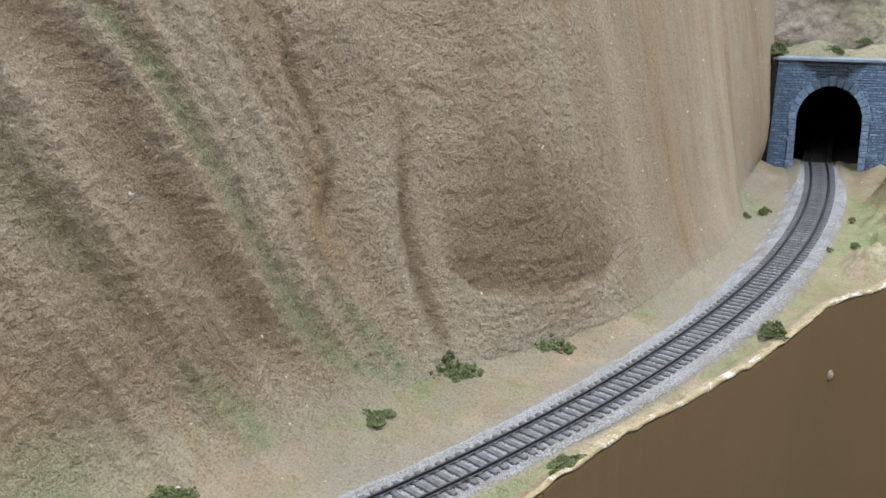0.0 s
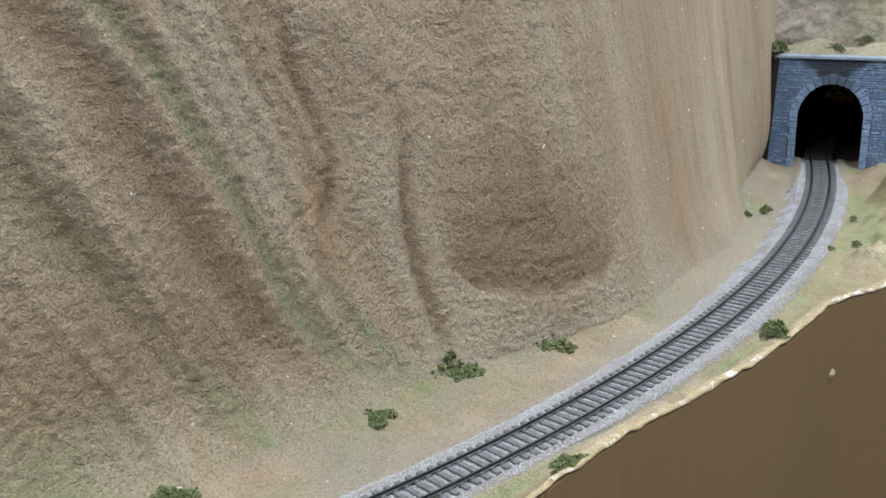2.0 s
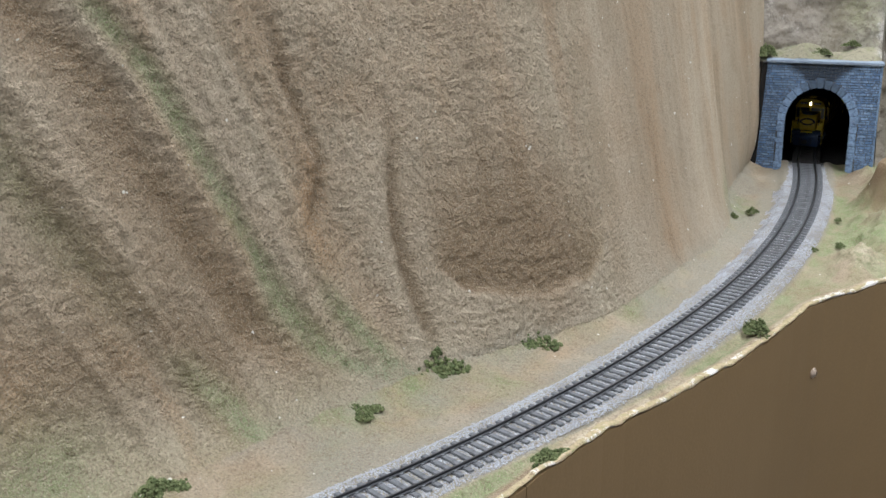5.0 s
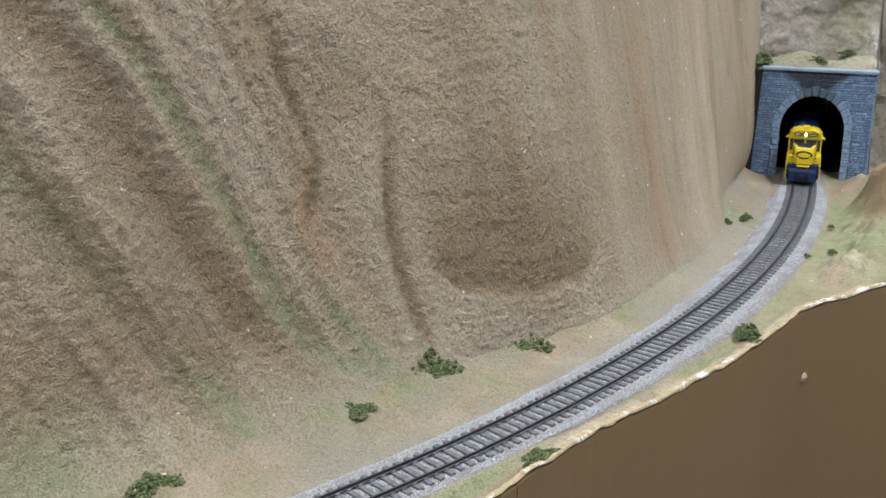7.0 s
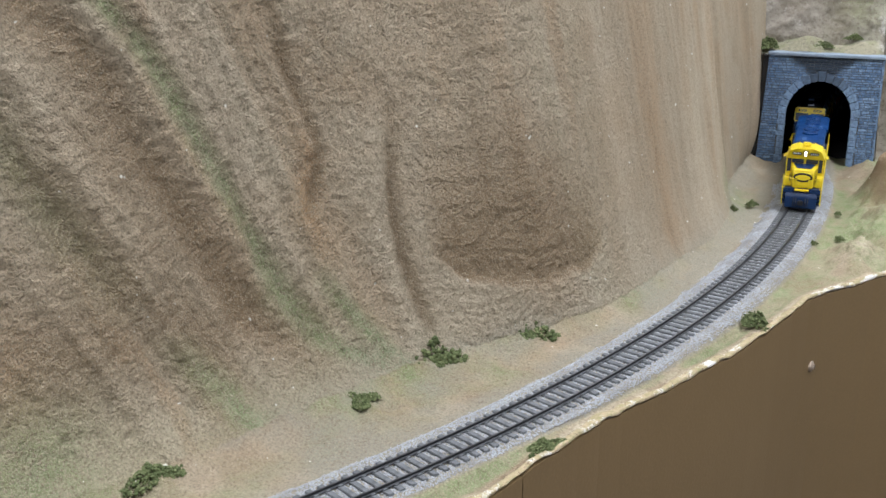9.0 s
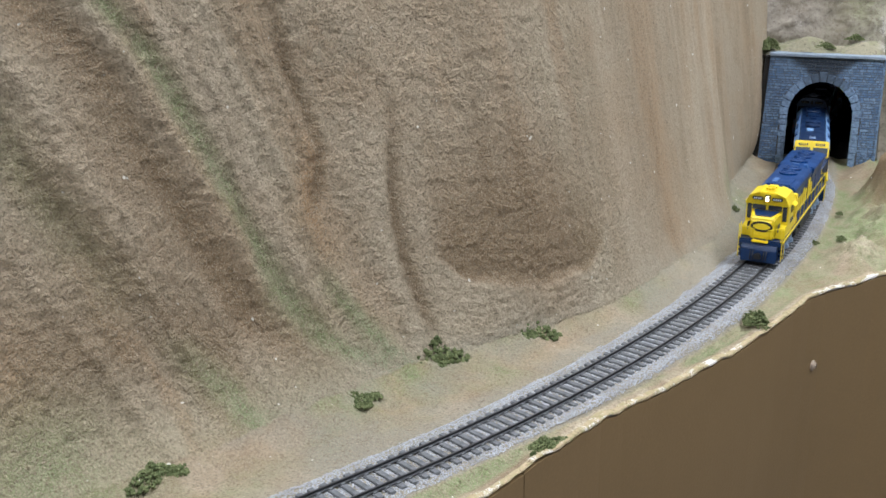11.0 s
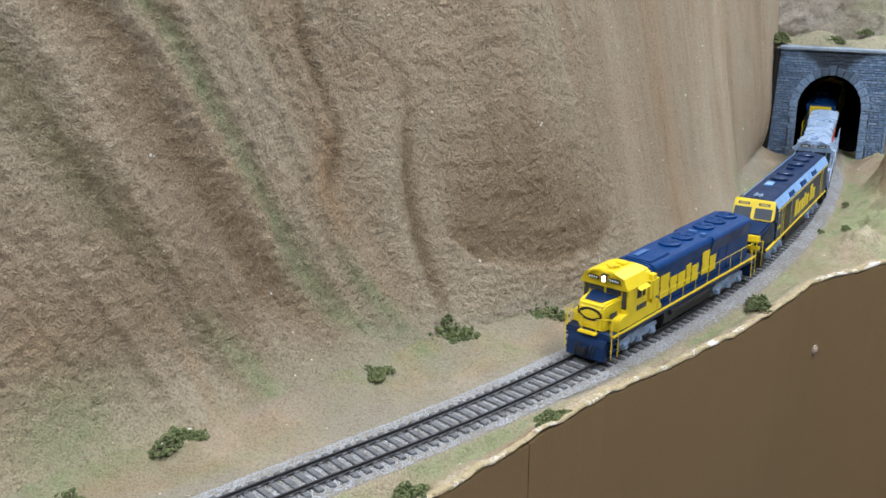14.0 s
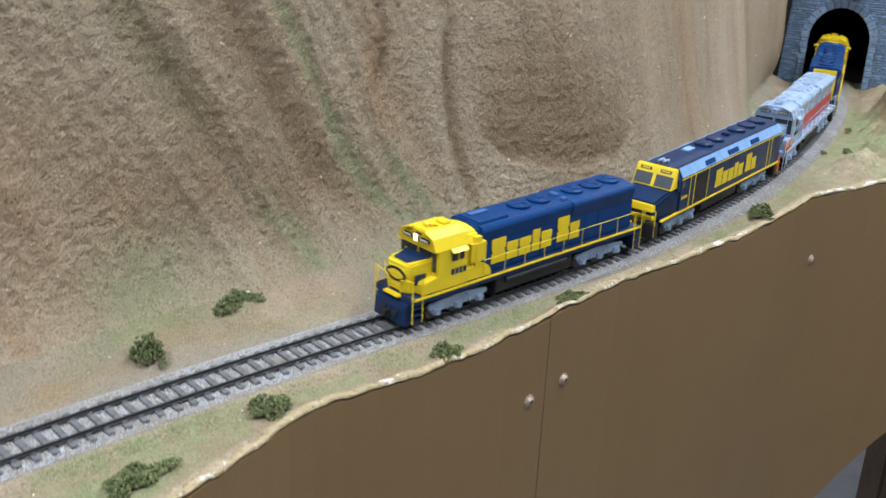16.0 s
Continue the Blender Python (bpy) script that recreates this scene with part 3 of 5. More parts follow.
def portal():
    root = new("tunnel_portal")
    root.matrix_world = PM
    # backing wall with the opening cut through, in upright strips
    steps = 30
    out = [(left_x(-0.018), -0.018), (left_x(PTOP), PTOP), (PW1, PTOP), (PW1, -0.018), (ARC_C + ARC_W, -0.018)]
    out += [(ARC_C + ARC_W * math.cos(math.pi * i / steps), SPRING + (ARC_T - SPRING) * math.sin(math.pi * i / steps)) for i in range(steps + 1)]
    out += [(ARC_C - ARC_W, -0.018)]
    bm = prism(out, 0.0, 0.010, 0, "y")
    part("backing", bm, M_TIE, root, "dark mortar behind the stones")
    # coursed stones
    rng = random.Random(4)
    V, F, soot = [], [], []
    z = -0.018
    while z < PTOP - 0.001:
        h = rng.uniform(0.0020, 0.0034)
        x = PW0 + rng.uniform(-0.004, 0)
        while x < PW1:
            w = rng.uniform(0.0035, 0.0095)
            x0, x1 = max(x, left_x(z)) + 0.00022, min(x + w, PW1) - 0.00022
            zc = z + h / 2
            lim = arch_x(zc, 0.0082) if zc < ARC_T + 0.0082 else 0
            for a, b in ((x0, min(x1, ARC_C - lim)), (max(x0, ARC_C + lim), x1)) if lim else ((x0, x1),):
                if b - a > 0.0008:
                    k = len(V)
                    p = rng.uniform(0.0006, 0.0019)
                    i = 0.00035
                    z0, z1 = z + 0.0002, min(z + h - 0.0002, PTOP)
                    j = [rng.uniform(-0.0003, 0.0003) for _ in range(4)]
                    V += [(a, 0, z0), (b, 0, z0), (b, 0, z1), (a, 0, z1), (a + i, -p + j[0], z0 + i), (b - i, -p + j[1], z0 + i), (b - i, -p + j[2], z1 - i), (a + i, -p + j[3], z1 - i)]
                    F += [(k + 4, k + 5, k + 6, k + 7), (k, k + 1, k + 5, k + 4), (k + 1, k + 2, k + 6, k + 5), (k + 2, k + 3, k + 7, k + 6), (k + 3, k, k + 4, k + 7)]
            x += w
        z += h
    ob = raw("stonework", V, F, M_STONE, root, "blue-grey coursed stone")
    tagged(ob, kind="stuff")
    co = np.array(V)
    wid = 0.016 + 0.022 * np.clip((co[:, 2] - 0.083) / 0.018, 0, 1)
    so = np.clip((wid - np.abs(co[:, 0] - ARC_C - 0.0)) / 0.006, 0, 1) * np.clip((co[:, 2] - 0.078) / 0.006, 0, 1)
    ob.data.attributes.new("soot", "FLOAT", "POINT").data.foreach_set("value", so.astype(np.float32))
    # ring stones and jamb stones
    def block(quad, depth, name):
        bm = bmesh.new()
        f = [bm.verts.new((x, -depth, z)) for x, z in quad]
        b = [bm.verts.new((x, 0.002, z)) for x, z in quad]
        bm.faces.new(f)
        bm.faces.new(b[::-1])
        for i in range(4):
            bm.faces.new((f[i], b[i], b[(i + 1) % 4], f[(i + 1) % 4]))
        bmesh.ops.bevel(bm, geom=list(bm.edges), offset=0.0007, segments=1, affect="EDGES")
        o = part(name, bm, M_STONE, root)
        v = max(0.0, min(1.0, (quad[0][1] - 0.066) / 0.008))
        o.data.attributes.new("soot", "FLOAT", "POINT").data.foreach_set("value", np.full(len(o.data.vertices), 0.8 * v, dtype=np.float32))
    for side in (-1, 1):
        z = -0.018
        while z < SPRING - 0.002:
            h = min(rng.uniform(0.0060, 0.0075), SPRING - z)
            g = rng.uniform(0.0065, 0.0085)
            q = [(ARC_C + side * (ARC_W - 0.0004), z + 0.0002), (ARC_C + side * (ARC_W + g), z + 0.0002), (ARC_C + side * (ARC_W + g), z + h - 0.0002), (ARC_C + side * (ARC_W - 0.0004), z + h - 0.0002)]
            block(q, rng.uniform(0.0024, 0.0032), "quoin")
            z += h
    n = 15
    for i in range(n):
        a0, a1 = math.pi * i / n + 0.006, math.pi * (i + 1) / n - 0.006
        g = 0.0085 if i != n // 2 else 0.0105
        q = []
        for a, gr in ((a0, -0.0004), (a0, g), (a1, g), (a1, -0.0004)):
            q.append((ARC_C - (ARC_W + gr) * math.cos(a), SPRING + (ARC_T - SPRING + gr) * math.sin(a)))
        block(q, rng.uniform(0.0024, 0.0034), "voussoir")
    part("cap", box(left_x(PTOP) - 0.001, PW1 + 0.0025, -0.0042, 0.014, PTOP, PTOP + 0.0030, 0.0007), M_CAP, root, "pale grey stone coping")
    part("edge_pier", box(PW1 - 0.0005, PW1 + 0.0016, -0.0022, 0.010, -0.012, PTOP, 0.0006), M_STONE, root)
    # added black board, hides the pale room wall behind the gap
    part("wing", box(PW0 - 0.160, PW0 + 0.0004, 0.0045, 0.010, -0.030, PTOP - 0.001), M_TUNNEL, root, "black filler board added behind the hillside to close the gap")
    part("side_board", prism([(left_x(-0.012) - 0.006, -0.012), (left_x(-0.012) - 0.0004, -0.012), (left_x(PTOP) - 0.0004, PTOP - 0.001), (left_x(PTOP) - 0.005, PTOP - 0.001)], -0.001, 0.010, 0.0004, "y"), M_TUNNEL, root, "black painted side edge")
    return tagged(root, "blue-grey cut stone tunnel portal with an arched opening", "tunnel portal")


portal()


def tunnel():
    """The lining behind the portal, closed at its far end."""
    S = np.linspace(0.337, -1.15, 72)
    prof = [(-0.043, -0.012), (-0.043, 0.045), (-0.036, 0.068), (-0.020, 0.084), (0, 0.088), (0.020, 0.084), (0.036, 0.068), (0.043, 0.045), (0.043, -0.012)]
    V = np.stack([on_line(S, d + 0 * S, z + 0 * S) for d, z in prof], 1).reshape(-1, 3)
    k = len(prof)
    F = []
    for i in range(len(S) - 1):
        for j in range(k):
            F.append((k * i + j, k * i + (j + 1) % k, k * i + k + (j + 1) % k, k * i + k + j))
    F.append(tuple(k * (len(S) - 1) + j for j in range(k)))
    ob = raw("tunnel_lining", V, F, M_TUNNEL)
    return tagged(ob, "black tunnel lining behind the stone portal", "tunnel", kind="structure")


tunnel()


def back_slope():
    """Rocky ground behind and above the portal, and down its outer side."""
    A = np.arange(-0.16, 0.62, 0.0022)
    T = np.linspace(0, 1, 230)
    a, t = np.meshgrid(A, T, indexing="ij")
    h = t * 0.50
    base = np.where(a < 0.123, 0.1010, 0.1010 - 0.115 * np.clip((a - 0.1225) / 0.0022, 0, 1))
    rise = np.clip(h - 0.030, 0, 1)
    y = 0.0085 + np.minimum(h, 0.030) * 1.0 + rise * 0.45
    z = base + np.minimum(h, 0.030) * 0.30 + rise * (1 + 0.3 * np.clip((0.1 - base) / 0.1, 0, 1))
    y = y + 0.020 * fbm(a * 14, h * 14, 5, 81) * np.clip(h / 0.03, 0, 1) + 0.006 * fbm(a * 60, h * 60, 4, 82) * np.clip(h / 0.02, 0, 1)
    z = z + 0.007 * fbm(a * 35, h * 35, 4, 83) * np.clip(h / 0.01, 0, 1) + 0.012 * blob(a, h, 0.045, 0.014, 0.022, 0.014) + 0.010 * blob(a, h, 0.10, 0.014, 0.020, 0.013)
    V = np.stack([a, y, z], -1).reshape(-1, 3)
    na, nt = a.shape
    idx = np.arange(na * nt).reshape(na, nt)
    F = np.stack([idx[:-1, :-1], idx[1:, :-1], idx[1:, 1:], idx[:-1, 1:]], -1).reshape(-1, 4)
    ob = raw("rock_slope", V, F.tolist(), M_ROCK, smooth=True)
    ob.matrix_world = PM
    gr = np.clip(1.0 * np.clip((0.034 - h) / 0.010, 0, 1) * (fbm(a * 30, h * 30, 3, 84) > -0.1) + 0.7 * np.clip(fbm(a * 16, h * 10, 4, 85) - 0.1, 0, 1) + 0.6 * blob(a, h, 0.10, 0.07, 0.03, 0.03), 0, 1)
    on_top = np.clip((0.119 - a) / 0.004, 0, 1)
    gr = gr * np.clip(on_top + 0.35, 0, 1)
    pl = np.clip(np.clip((0.030 - h) / 0.008, 0, 1) - 0.5 * gr, 0, 1) * on_top
    for nm, f in (("green", gr), ("pale", pl)):
        ob.data.attributes.new(nm, "FLOAT", "POINT").data.foreach_set("value", f.reshape(-1).astype(np.float32))
    return tagged(ob, "grey-brown rocky slope with a grassy ledge above the portal", "slope", kind="structure")


back_slope()


# ---- track ----
TIE_STEP = 0.0070


def track():
    root = tagged(new("railway_track"), "dark model railway track with plastic ties on grey ballast", "railway track", kind="structure")
    S = np.arange(-0.55, 1.74, 0.004)
    prof = [(-0.0011, -0.0022), (0.0011, -0.0022), (0.0011, -0.0018), (0.0003, -0.0015), (0.0003, -0.0007), (0.00055, -0.0005), (0.00055, -0.0002)]
    prof = prof + [(-y, z) for y, z in reversed(prof[2:])]
    k = len(prof)
    for side in (-1, 1):
        V = np.stack([on_line(S, side * 0.00825 + d + 0 * S, z + 0 * S) for d, z in prof], 1).reshape(-1, 3)
        F = [(k * i + j, k * i + (j + 1) % k, k * i + k + (j + 1) % k, k * i + k + j) for i in range(len(S) - 1) for j in range(k)]
        rail = raw("rail", V, F, M_RAIL, root)
        V = np.stack([on_line(S, side * 0.00825 + d + 0 * S, z + 0 * S) for d, z in ((-0.0005, -0.0002), (0.0005, -0.0002), (0.0004, 0.0), (-0.0004, 0.0))], 1).reshape(-1, 3)
        F = [(4 * i + j, 4 * i + (j + 1) % 4, 4 * i + 4 + (j + 1) % 4, 4 * i + 4 + j) for i in range(len(S) - 1) for j in range(4)]
        raw("rail_head", V, F, M_RAILTOP, rail, "worn bare metal running surface")
    bm = bmesh.new()
    add_box(bm, -0.0017, 0.0017, -0.0145, 0.0145, -0.0045, -0.0022, 0.0003)
    for y in (-0.00825, 0.00825):
        add_box(bm, -0.0010, 0.0010, y - 0.0021, y + 0.0021, -0.0023, -0.0017)
    me = bpy.data.meshes.new("tie")
    bm.to_mesh(me)
    bm.free()
    me.materials.append(M_TIE)
    # black copy for ties inside the tunnel, the shade there put into their colour
    dark = me.copy()
    dark.materials.clear()
    dark.materials.append(M_TUNNEL)
    rng = random.Random(2)
    for s in np.concatenate([np.arange(0.10, 1.245, TIE_STEP), np.arange(1.2505, 1.66, 0.0086)]):
        p, t, n = line(s)
        o = new("tie", dark if s < 0.352 else me)
        o.parent = root
        o.matrix_basis = pose(p[0], p[1], rng.uniform(-0.0002, 0.0001), 0, 0, math.degrees(math.atan2(t[1], t[0])) + rng.uniform(-0.7, 0.7))
    return root


track()


def ballast():
    rng = np.random.default_rng(3)
    N = 125000
    s = rng.uniform(0.338, 1.62, N)
    d = rng.uniform(-0.0310, 0.0250, N)
    keep = rng.uniform(0, 1, N) < np.clip((0.0310 - np.abs(d + 0.001) + 0.004 * fbm(s * 50, s * 0, 3, 91)) / 0.004, 0, 1)
    keep = keep & (d < knots(s, SHOULDER) + 0.0012 * fbm(s * 70, s * 0, 3, 93))
    s, d = s[keep], d[keep]
    bed = np.clip((0.030 - np.abs(d)) / 0.010, 0, 1)
    z = -0.0095 + 0.0058 * bed * bed * (3 - 2 * bed)
    inner = np.abs(d) < 0.0145
    z = np.where(inner, z + 0.0003, z + 0.0003)
    r = rng.uniform(0.00030, 0.00062, len(s))
    base = on_line(s, d, z)
    octa = np.array([(1, 0, 0), (-1, 0, 0), (0, 1, 0), (0, -1, 0), (0, 0, 0.8), (0, 0, -0.8)], float)
    jit = rng.uniform(0.6, 1.25, (len(s), 6, 1))
    ang = rng.uniform(0, 6.28, len(s))
    c, sn = np.cos(ang)[:, None], np.sin(ang)[:, None]
    o = octa[None] * jit * r[:, None, None]
    V = np.stack([o[..., 0] * c - o[..., 1] * sn, o[..., 0] * sn + o[..., 1] * c, o[..., 2]], -1) + base[:, None, :]
    tri = np.array([(0, 2, 4), (2, 1, 4), (1, 3, 4), (3, 0, 4), (2, 0, 5), (1, 2, 5), (3, 1, 5), (0, 3, 5)])
    F = (tri[None] + 6 * np.arange(len(s))[:, None, None]).reshape(-1, 3)
    me = bpy.data.meshes.new("ballast")
    V = V.reshape(-1, 3)
    me.vertices.add(len(V))
    me.vertices.foreach_set("co", V.reshape(-1))
    me.loops.add(F.size)
    me.loops.foreach_set("vertex_index", F.reshape(-1).astype(np.int32))
    me.polygons.add(len(F))
    me.polygons.foreach_set("loop_start", np.arange(0, F.size, 3, dtype=np.int32))
    me.polygons.foreach_set("loop_total", np.full(len(F), 3, dtype=np.int32))
    me.update(calc_edges=True)
    so = np.clip((0.372 + 0.012 * fbm(d * 80, s * 20, 2, 92) - s) / 0.028, 0, 1) * np.clip((0.030 - np.abs(d)) / 0.008, 0, 1)
    me.attributes.new("soot", "FLOAT", "POINT").data.foreach_set("value", np.repeat(0.92 * so, 6).astype(np.float32))
    ob = link_mesh("ballast", me, M_GRAVEL)
    return tagged(ob, "light grey crushed stone ballast around the track", "ballast", kind="stuff")


ballast()


# ---- bushes of foam foliage ----
def bush(s, d, size, tall=0.6, seed=1, long=1.0, turn=0.0, z=-0.007):
    rng = random.Random(seed)
    p, t, n = line(s)
    c = p + n * d
    ico = bmesh.new()
    bmesh.ops.create_icosphere(ico, subdivisions=1, radius=1)
    iv = [tuple(v.co) for v in ico.verts]
    jf = [[v.index for v in f.verts] for f in ico.faces]
    ico.free()
    V, F = [], []
    for i in range(int(420 * max(1.0, long))):
        a, r = rng.uniform(0, 6.28), math.sqrt(rng.random())
        lump = 0.75 + 0.25 * math.sin(3 * a + seed) + 0.2 * math.sin(5 * a + 2 * seed)
        x, y = r * math.cos(a) * size * long * lump, r * math.sin(a) * size * lump
        h = size * tall * max(0.05, 1 - r ** 3) * (0.75 + 0.25 * math.sin(2 * a + seed)) * rng.uniform(0.25, 1.1)
        k, q = len(V), size * rng.uniform(0.05, 0.105)
        for vx, vy, vz in iv:
            j = rng.uniform(0.6, 1.35)
            V.append((x + vx * q * j, y + vy * q * j, h + vz * q * j))
        F += [[k + m for m in f] for f in jf]
    root = new("bush")
    ang = math.degrees(math.atan2(t[1], t[0])) + turn
    root.matrix_world = pose(c[0], c[1], z, 0, 0, ang)
    raw("foliage", V, F, M_LEAF, root)
    return tagged(root, "low dark olive bush of clumped foam foliage on the grass", "bush", group="trackside bushes")


bush(1.021, -0.091, 0.0183, 0.75, 1, 1.05, 0, -0.006)
bush(0.945, -0.072, 0.0160, 0.6, 2, 1.25, 0)
bush(1.094, -0.083, 0.0105, 0.40, 3, 1.7, -25)
bush(1.226, -0.081, 0.0138, 0.5, 4, 1.9, -20, -0.005)
bush(0.836, 0.0365, 0.0109, 0.85, 5, 1.0, 0, -0.006)
bush(1.061, 0.0285, 0.0074, 0.6, 6, 2.0, 0, -0.006)
bush(0.582, -0.053, 0.0055, 0.9, 7, 1.0, 0, -0.004)
bush(0.547, -0.042, 0.0061, 0.9, 8, 1.2, 0)
bush(1.293, -0.048, 0.0115, 1.2, 9, 0.85, 0)
bush(1.273, 0.0350, 0.0105, 0.65, 10, 1.35, 0, -0.006)
bush(1.166, 0.0400, 0.0088, 0.7, 11, 1.3, 0, -0.006)
bush(1.352, 0.0490, 0.0105, 0.5, 12, 1.9, 10, -0.006)
bush(1.405, 0.0440, 0.0080, 0.5, 13, 1.2, 0, -0.006)
bush(0.643, 0.0245, 0.0043, 0.8, 14, 1.3, 0)
bush(0.620, 0.0420, 0.0040, 0.7, 16, 2.2, 10)
bush(0.545, 0.0330, 0.0035, 0.7, 17, 1.8, -10)


def ledge_bush(a, y, z, size, long, seed):
    b = bush(0.9, 0, size, 0.8, seed, long)
    b.matrix_world = PM @ pose(a, y, z)
    return b


ledge_bush(0.006, 0.014, 0.107, 0.014, 0.8, 21)
ledge_bush(0.060, 0.020, 0.109, 0.0075, 2.2, 22)
ledge_bush(0.092, 0.040, 0.116, 0.0075, 1.6, 23)


# ---- locomotives ----
P_YEL = simple("yellow_paint", (0.74, 0.56, 0.018), 0.38, 0, 0.06, 60, 900, 0.0)
P_BLUE = simple("blue_paint", (0.002, 0.038, 0.15), 0.40, 0, 0.10, 60, 900, 0.0)
P_NAVY = simple("navy_paint", (0.007, 0.025, 0.080), 0.36, 0, 0.10, 60, 900, 0.0)
for paint in (P_BLUE, P_NAVY):
    paint.node_tree.nodes["Principled BSDF"].inputs["Specular IOR Level"].default_value = 0.28
P_BLACK = simple("black_plastic", (0.012, 0.012, 0.014), 0.55, 0, 0.1, 60, 900, 0.0)
P_TRUCK = simple("blue_grey_truck", (0.24, 0.33, 0.46), 0.5, 0.1, 0.15, 120, 900, 0.0)
P_SILVER = simple("silver_paint", (0.35, 0.47, 0.66), 0.28, 0.15, 0.08, 60, 900, 0.0)
P_RED = simple("red_paint", (0.50, 0.045, 0.03), 0.4, 0, 0.1, 60, 900, 0.0)
P_ORANGE = simple("orange_paint", (0.75, 0.20, 0.02), 0.4, 0, 0.1, 60, 900, 0.0)
P_VENT = simple("pale_blue_vents", (0.22, 0.40, 0.70), 0.4, 0.1, 0.12, 150, 900, 0.0)
P_GLASS = simple("cab_glass", (0.03, 0.035, 0.045), 0.08, 0, 0.05, 60, 900, 0.0)
P_PANE = simple("cab_side_glass", (0.075, 0.09, 0.11), 0.06, 0, 0.05, 60, 900, 0.0)
P_STEEL = simple("wheel_steel", (0.10, 0.10, 0.105), 0.4, 0.8, 0.1, 60, 900, 0.0)
P_WHITE = simple("white_marks", (0.75, 0.75, 0.72), 0.5, 0, 0.05, 60, 900, 0.0)
P_LAMP = glow_material("lit_headlight", (1.0, 0.86, 0.60), 7.0)
P_DARKLENS = simple("unlit_lens", (0.25, 0.25, 0.24), 0.1, 0, 0.05, 60, 900, 0.0)


def bars(parent, spans, y, z0, z1, side, material, name):
    """Plain upright blocks that stand for a painted word."""
    bm = bmesh.new()
    for x0, x1, h0, h1 in spans:
        a, b = z0 + (z1 - z0) * h0, z0 + (z1 - z0) * h1
        w = x1 - x0
        y0, y1 = sorted((side * y, side * (y + 0.00025)))
        add_box(bm, x0, x1, y0, y1, a, a + 0.42 * (b - a))
        add_box(bm, x0 + 0.08 * w, x1 - 0.08 * w, y0, y1, a + 0.40 * (b - a), a + 0.58 * (b - a))
        add_box(bm, x0, x1, y0, y1, a + 0.56 * (b - a), b)
    return part(name, bm, material, parent)


def word(x_first, x_last, flip=False):
    """Widths of a tall, four low, a gap, a tall and a low block."""
    ws = [(1.15, 0, 1), (0.95, 0, 0.72), (1.0, 0, 0.72), (0.7, 0, 0.9), (0.95, 0, 0.72), (0.35, None, None), (1.05, 0.04, 1.08), (0.9, 0, 0.72)]
    tot = sum(w for w, _, _ in ws)
    out, x = [], 0.0
    for w, a, b in ws:
        if a is not None:
            out.append((x + 0.055, x + w - 0.055, a, b))
        x += w
    L = x_first - x_last
    res = []
    for a, b, h0, h1 in out:
        u0, u1 = a / tot, b / tot
        if flip:
            res.append((x_last + L * u0, x_last + L * u1, h0, h1))
        else:
            res.append((x_first - L * u1, x_first - L * u0, h0, h1))
    return res


AXLES = []


def truck(parent, x, material):
    t = new("truck")
    t.parent = parent
    t.matrix_basis = pose(x, 0, 0)
    for y in (-1, 1):
        bm = bmesh.new()
        prof = [(-0.0225, 0.0075), (-0.0225, 0.0100), (-0.015, 0.0112), (-0.008, 0.0122), (0.008, 0.0122), (0.015, 0.0112), (0.0225, 0.0100), (0.0225, 0.0075), (0.012, 0.0062), (0.004, 0.0075), (-0.004, 0.0075), (-0.012, 0.0062)]
        add_prism(bm, prof, y * 0.0108, y * 0.0132, 0.0003, "y")
        for ax in (-0.0165, 0.0, 0.0165):
            add_box(bm, ax - 0.0028, ax + 0.0028, min(y * 0.0108, y * 0.0142), max(y * 0.0108, y * 0.0142), 0.0038, 0.0080, 0.0004)
            add_cyl(bm, (ax, y * 0.0138, 0.0055), (ax, y * 0.0150, 0.0055), 0.0017, 10)
        for ax in (-0.0085, 0.0085):
            add_cyl(bm, (ax, y * 0.0126, 0.0055), (ax, y * 0.0126, 0.0105), 0.0013, 8)
            add_box(bm, ax - 0.0032, ax + 0.0032, min(y * 0.0115, y * 0.0138), max(y * 0.0115, y * 0.0138), 0.0098, 0.0116, 0.0003)
        add_box(bm, -0.0205, 0.0205, min(y * 0.0110, y * 0.0129), max(y * 0.0110, y * 0.0129), 0.0050, 0.0072, 0.0003)
        part("sideframe", bm, material, t)
    for ax in (-0.0165, 0.0, 0.0165):
        bm = bmesh.new()
        for y in (-1, 1):
            add_cyl(bm, (0, y * 0.0072, 0), (0, y * 0.0098, 0), 0.0054, 18)
            add_cyl(bm, (0, y * 0.0068, 0), (0, y * 0.0072, 0), 0.0060, 18)
            add_box(bm, -0.0040, 0.0040, y * 0.0098 - 0.0002, y * 0.0098 + 0.0002, -0.0007, 0.0007)
        add_cyl(bm, (0, -0.008, 0), (0, 0.008, 0), 0.0012, 8)
        w = part("wheelset", bm, P_STEEL, t)
        w.matrix_basis = pose(ax, 0, 0.0055)
        AXLES.append((w, ax))
    part("bolster", box(-0.012, 0.012, -0.0085, 0.0085, 0.0065, 0.0135, 0.0005), P_BLACK, t)
    return t


